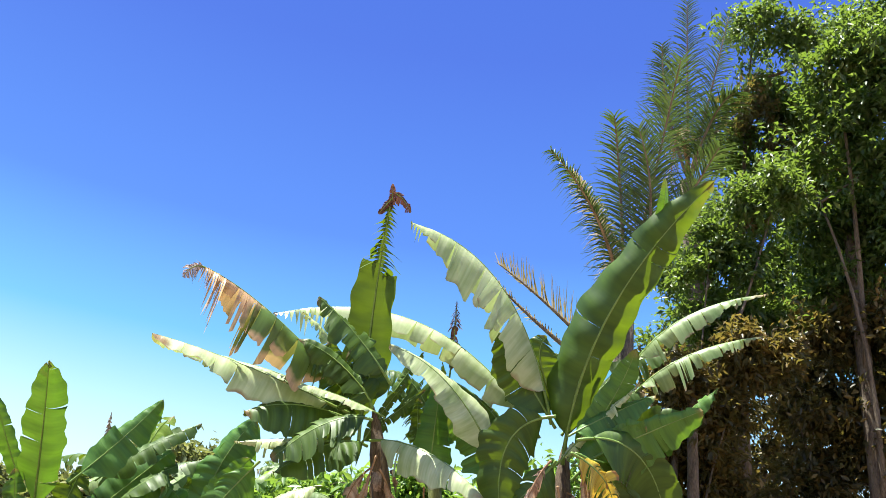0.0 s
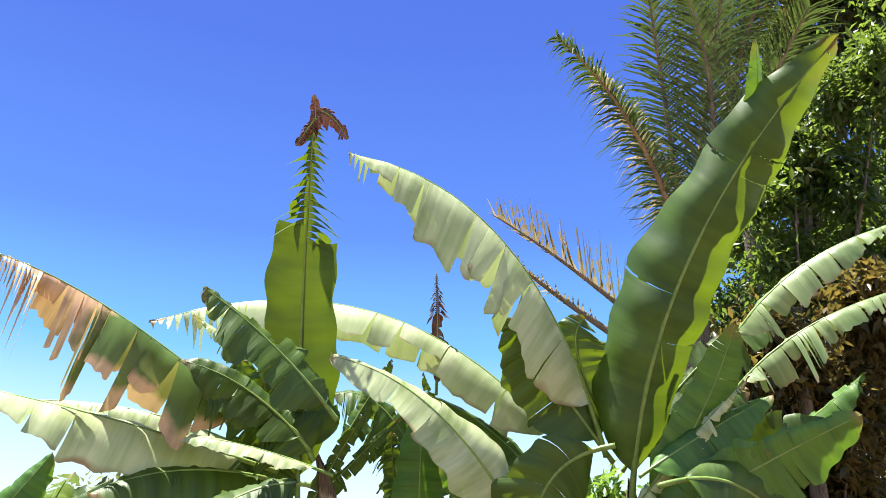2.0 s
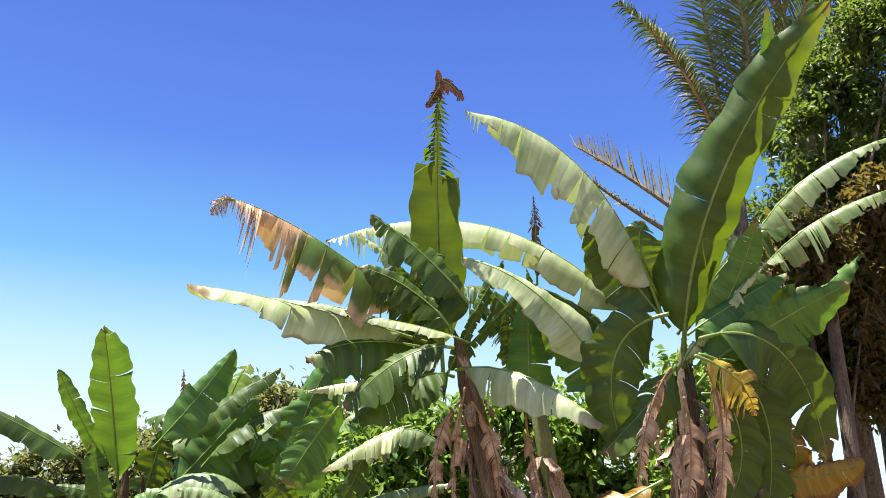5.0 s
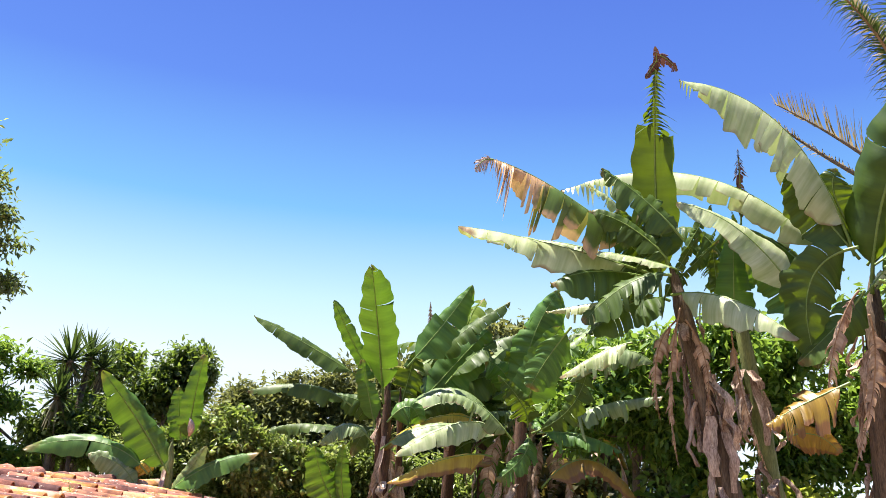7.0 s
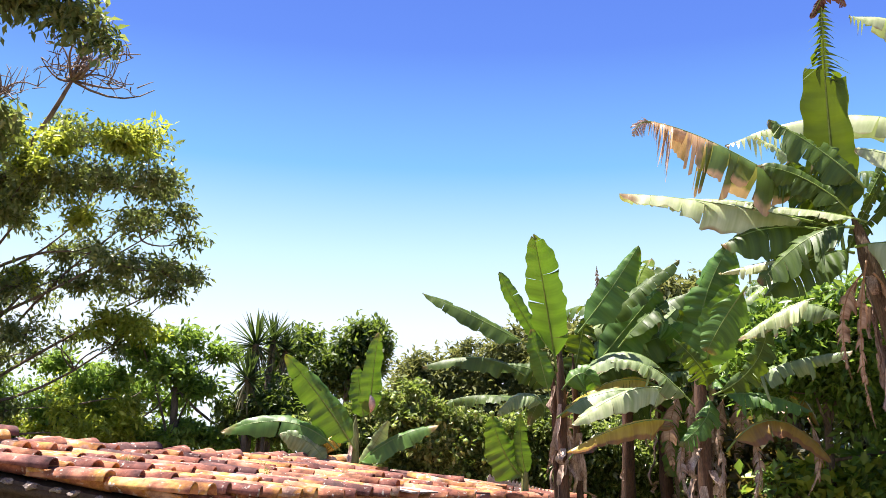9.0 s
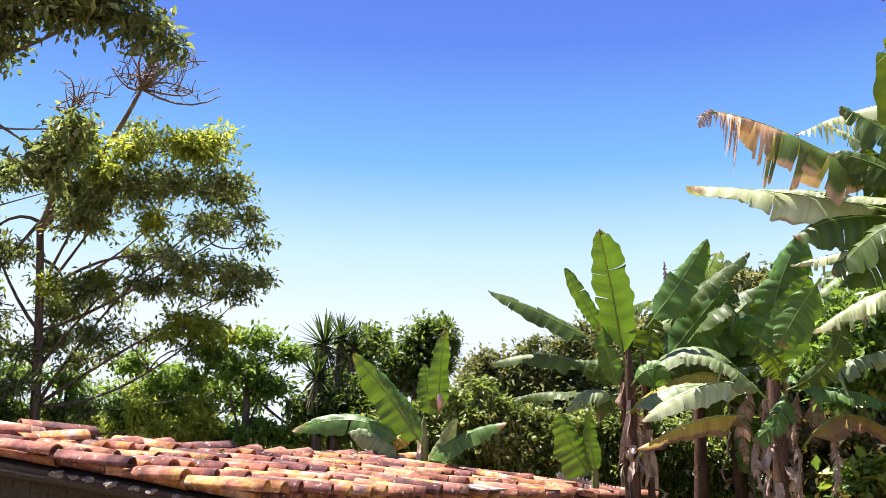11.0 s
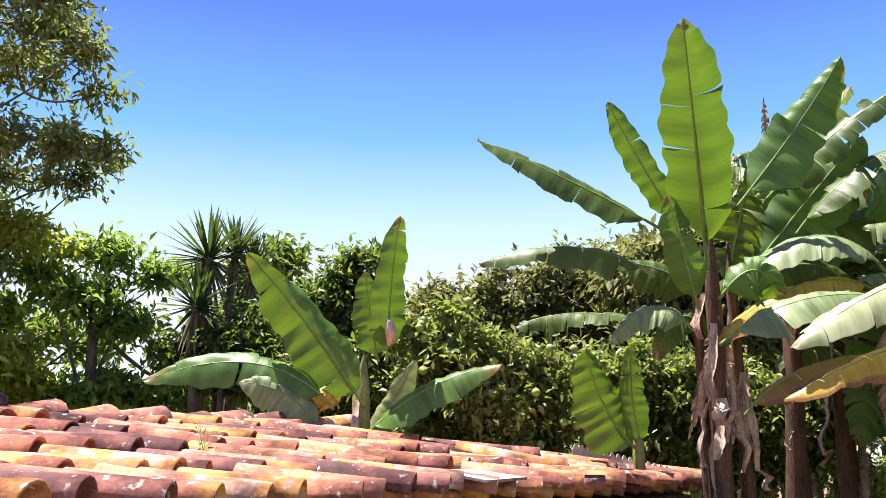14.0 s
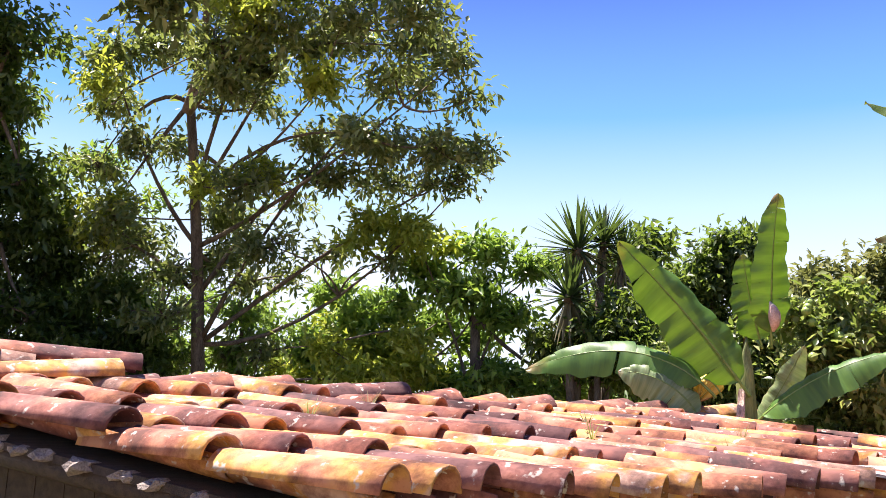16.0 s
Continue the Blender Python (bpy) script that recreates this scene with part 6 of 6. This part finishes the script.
roof = slab("roof", (roof_at(2.09, EAVE_Y + 0.06, -0.05), roof_at(7.9, EAVE_Y + 0.06, -0.05), roof_at(7.0, RIDGE_Y - 0.03, -0.05), roof_at(2.09, RIDGE_Y - 0.03, -0.05)), 0.03, timber, shed)
for a, b, name in (((2.75, 6.95), (7.0, 6.95), "wall"), ((7.0, 6.95), (6.3, 8.0), "wall"), ((2.05, 8.0), (6.3, 8.0), "wall")):
    a, b = np.array(a), np.array(b)
    out = np.array((b[1] - a[1], a[0] - b[0])) / np.linalg.norm(b - a) * 0.07
    top = EAVE_Z + SLOPE * (min(a[1], b[1]) - EAVE_Y) - 0.10
    slab(name, [(*(a + out), top), (*(b + out), top), (*(b - out), top), (*(a - out), top)], top, plaster, shed)
# boarded gable added for the dark shade under the verge, down to the ground
g0, g1 = roof_at(2.42, EAVE_Y + 0.20, -0.09) - spot(shed), roof_at(2.42, RIDGE_Y - 0.05, -0.09) - spot(shed)
v, f = tube([roof_at(2.15, EAVE_Y + 0.04, -0.105) - spot(shed), roof_at(2.15, RIDGE_Y, -0.105) - spot(shed)], (0.05, 0.045), 8)
part("verge_pole", meshed("verge_pole", v, f, timber), shed)
for k in range(14):
    a, b = g0 + (g1 - g0) * k / 14, g0 + (g1 - g0) * (k + 0.97) / 14
    side_way = np.array((0.02, 0.012, 0))
    top4 = [a - side_way, b - side_way, b + side_way, a + side_way]
    v = top4 + [np.array((q[0], q[1], -shed.location.z)) for q in top4]
    f = [(0, 1, 2, 3), (7, 6, 5, 4)] + [(i, 4 + i, 4 + (i + 1) % 4, (i + 1) % 4) for i in range(4)]
    part("gable_shade_board", meshed("gable_shade_board", v, f, timber, smooth=False), shed)
for k in range(9):
    x = 2.15 + 0.6 * k
    a, b = roof_at(x, EAVE_Y - 0.02, -0.085), roof_at(x, RIDGE_Y, -0.085)
    v, f = tube([a - spot(shed), b - spot(shed)], (0.035, 0.035), 6)
    part("rafter", meshed("rafter", v, f, timber), shed)


def tile_mesh(name, long, r0, r1, lift, seed):
    """A half-round clay tile, thick, tapered and slightly warped, along +y, hump up."""
    rng = np.random.default_rng(seed)
    v, f = [], []
    seg = 8
    for j, (y, r) in enumerate(((0, r0), (long, r1))):
        for shell in (1.0, 0.86):
            for s in range(seg + 1):
                q = math.pi * s / seg
                v.append((-r * shell * math.cos(q) + rng.normal(0, 0.001), y, r * shell * math.sin(q) * 0.85 + lift * j + rng.normal(0, 0.001)))
    n = seg + 1
    for s in range(seg):
        f.append((s, s + 1, 2 * n + s + 1, 2 * n + s))
        f.append((n + s + 1, n + s, 3 * n + s, 3 * n + s + 1))
        f.append((s + 1, s, n + s, n + s + 1))
        f.append((2 * n + s, 2 * n + s + 1, 3 * n + s + 1, 3 * n + s))
    f += [(0, 2 * n, 3 * n, n), (n - 1, 2 * n - 1, 4 * n - 1, 3 * n - 1)]
    return meshed(name, v, f, clay)


PITCH, COURSE = 0.235, 0.54
caps = [tile_mesh("tile", 0.64, 0.106, 0.082, -0.02, 200 + k) for k in range(4)]
pans = [tile_mesh("tile", 0.64, 0.080, 0.097, -0.02, 210 + k) for k in range(3)]
heading = math.atan2(0.62, 1.0)
pitch_up = math.atan2(SLOPE, math.hypot(1, 0.62))
rng = np.random.default_rng(21)


def lay(mesh, place, turn, tilt, hump=1):
    ob = part("tile", mesh, roof)
    m = Matrix.Translation(Vector(place) - roof.parent.location) @ Matrix.Rotation(turn, 4, "Z") @ Matrix.Rotation(tilt, 4, "X")
    if hump < 0:
        m = m @ Matrix.Rotation(math.pi, 4, "Y")
    ob.matrix_basis = m
    return ob


columns = 27
for i in range(columns):
    x = 2.125 + i * PITCH
    top = RIDGE_Y - 0.05 - max(0, i - 19) * 0.27
    course = 0
    while True:
        y = EAVE_Y + (course * COURSE) / math.hypot(1, 0.62)
        if y > top:
            break
        jig = rng.normal(0, 0.018)
        lay(caps[int(rng.integers(4))], roof_at(x + jig, y + rng.normal(0, 0.03), 0.048 + rng.normal(0, 0.013)), heading + rng.normal(0, 0.075), pitch_up + rng.normal(-0.012, 0.035))
        if i < columns - 1:
            lay(pans[int(rng.integers(3))], roof_at(x + PITCH / 2 + jig, y + 0.08, 0.036), heading + rng.normal(0, 0.02), pitch_up + rng.normal(0.01, 0.01), -1)
        course += 1
# ridge caps, laid along the top edge
for k in range(16):
    place = roof_at(2.275 + 0.345 * k, RIDGE_Y, 0.062 + 0.012 * math.sin(k * 2.3)) + (0, rng.normal(0, 0.018), rng.normal(0, 0.008))
    lay(caps[k % 4], place + np.array((0.40, 0, 0)), math.pi / 2 + rng.normal(0, 0.09), rng.normal(-0.07, 0.03)).scale = (1.2, 1.0, 1.15)
# loose tiles heaped at the corner of the ridge
for k, (dx, dy, turn, tilt) in enumerate(((0.0, 0.0, 1.2, 0.1), (-0.28, 0.05, 1.5, 0.3), (0.22, 0.02, 1.75, -0.1), (-0.55, -0.02, 1.35, 0.05), (0.42, 0.06, 1.45, 0.2))):
    lay(caps[k % 4], roof_at(2.98 + 0.7 * dx, RIDGE_Y - 0.06 + dy, 0.095 + 0.012 * k), turn, 0.5 * tilt)
# stones wedged under the verge
for k, (y, r) in enumerate(((7.52, 0.038), (7.40, 0.026), (7.30, 0.030), (7.14, 0.040), (6.98, 0.028), (6.86, 0.030), (6.70, 0.024))):
    x, y, z = roof_at(2.09, y, -0.062)
    rr = np.random.default_rng(300 + k)
    bm = bmesh.new()
    bmesh.ops.create_icosphere(bm, subdivisions=2, radius=r)
    for vert in bm.verts:
        vert.co *= 1 + 0.9 * noise.noise(vert.co * 40 + Vector((k * 3, 0, 0)))
        vert.co.x *= 1.7
        vert.co.z *= 0.75
    data = bpy.data.meshes.new("wedge_stone")
    bm.to_mesh(data)
    bm.free()
    data.materials.append(stone)
    ob = part("wedge_stone", data, shed)
    ob.location = Vector((x, y, z)) - shed.location

# a flat slate slipped among the tiles
sl = [np.array(q) for q in ((4.72, 6.43, 1.94),(5.15, 6.44, 1.94),(5.30, 6.20, 1.90),(4.82, 6.15, 1.89))]
slab("slate", [q + np.array((0, 0, 0.118)) for q in sl], 0.014, slate_grey, shed)

# weeds rooted between the tiles
for k, (x, y) in enumerate(((3.15, 7.35), (3.9, 7.75), (4.35, 7.1), (5.0, 7.55), (4.7, 6.75), (5.6, 7.2))):
    root_ = roof_at(x, y, 0.10)
    weed = thing("weed_tuft", tuple(root_), "thin dry weed tuft rooted between roof tiles", "weed", "roof weeds")
    rng = np.random.default_rng(400 + k)
    v, f = [], []
    for _ in range(14):
        a, long = rng.uniform(0, 6.283), rng.uniform(0.05, 0.13)
        tip = np.array((math.cos(a) * long * 0.6, math.sin(a) * long * 0.6, long))
        side = np.array((-math.sin(a), math.cos(a), 0)) * 0.004
        start = len(v)
        for q in (0.0, 0.5, 1.0):
            c = tip * q - np.array((0, 0, 0.03 * q * q + 0.03 * (1 - q)))
            v += [c - side * (1.05 - q), c + side * (1.05 - q)]
        f += [(start, start + 1, start + 3, start + 2), (start + 2, start + 3, start + 5, start + 4)]
    part("blade_tuft", meshed("blade_tuft", v, f, palm_dry if k % 2 else tree_olive, smooth=False), weed)
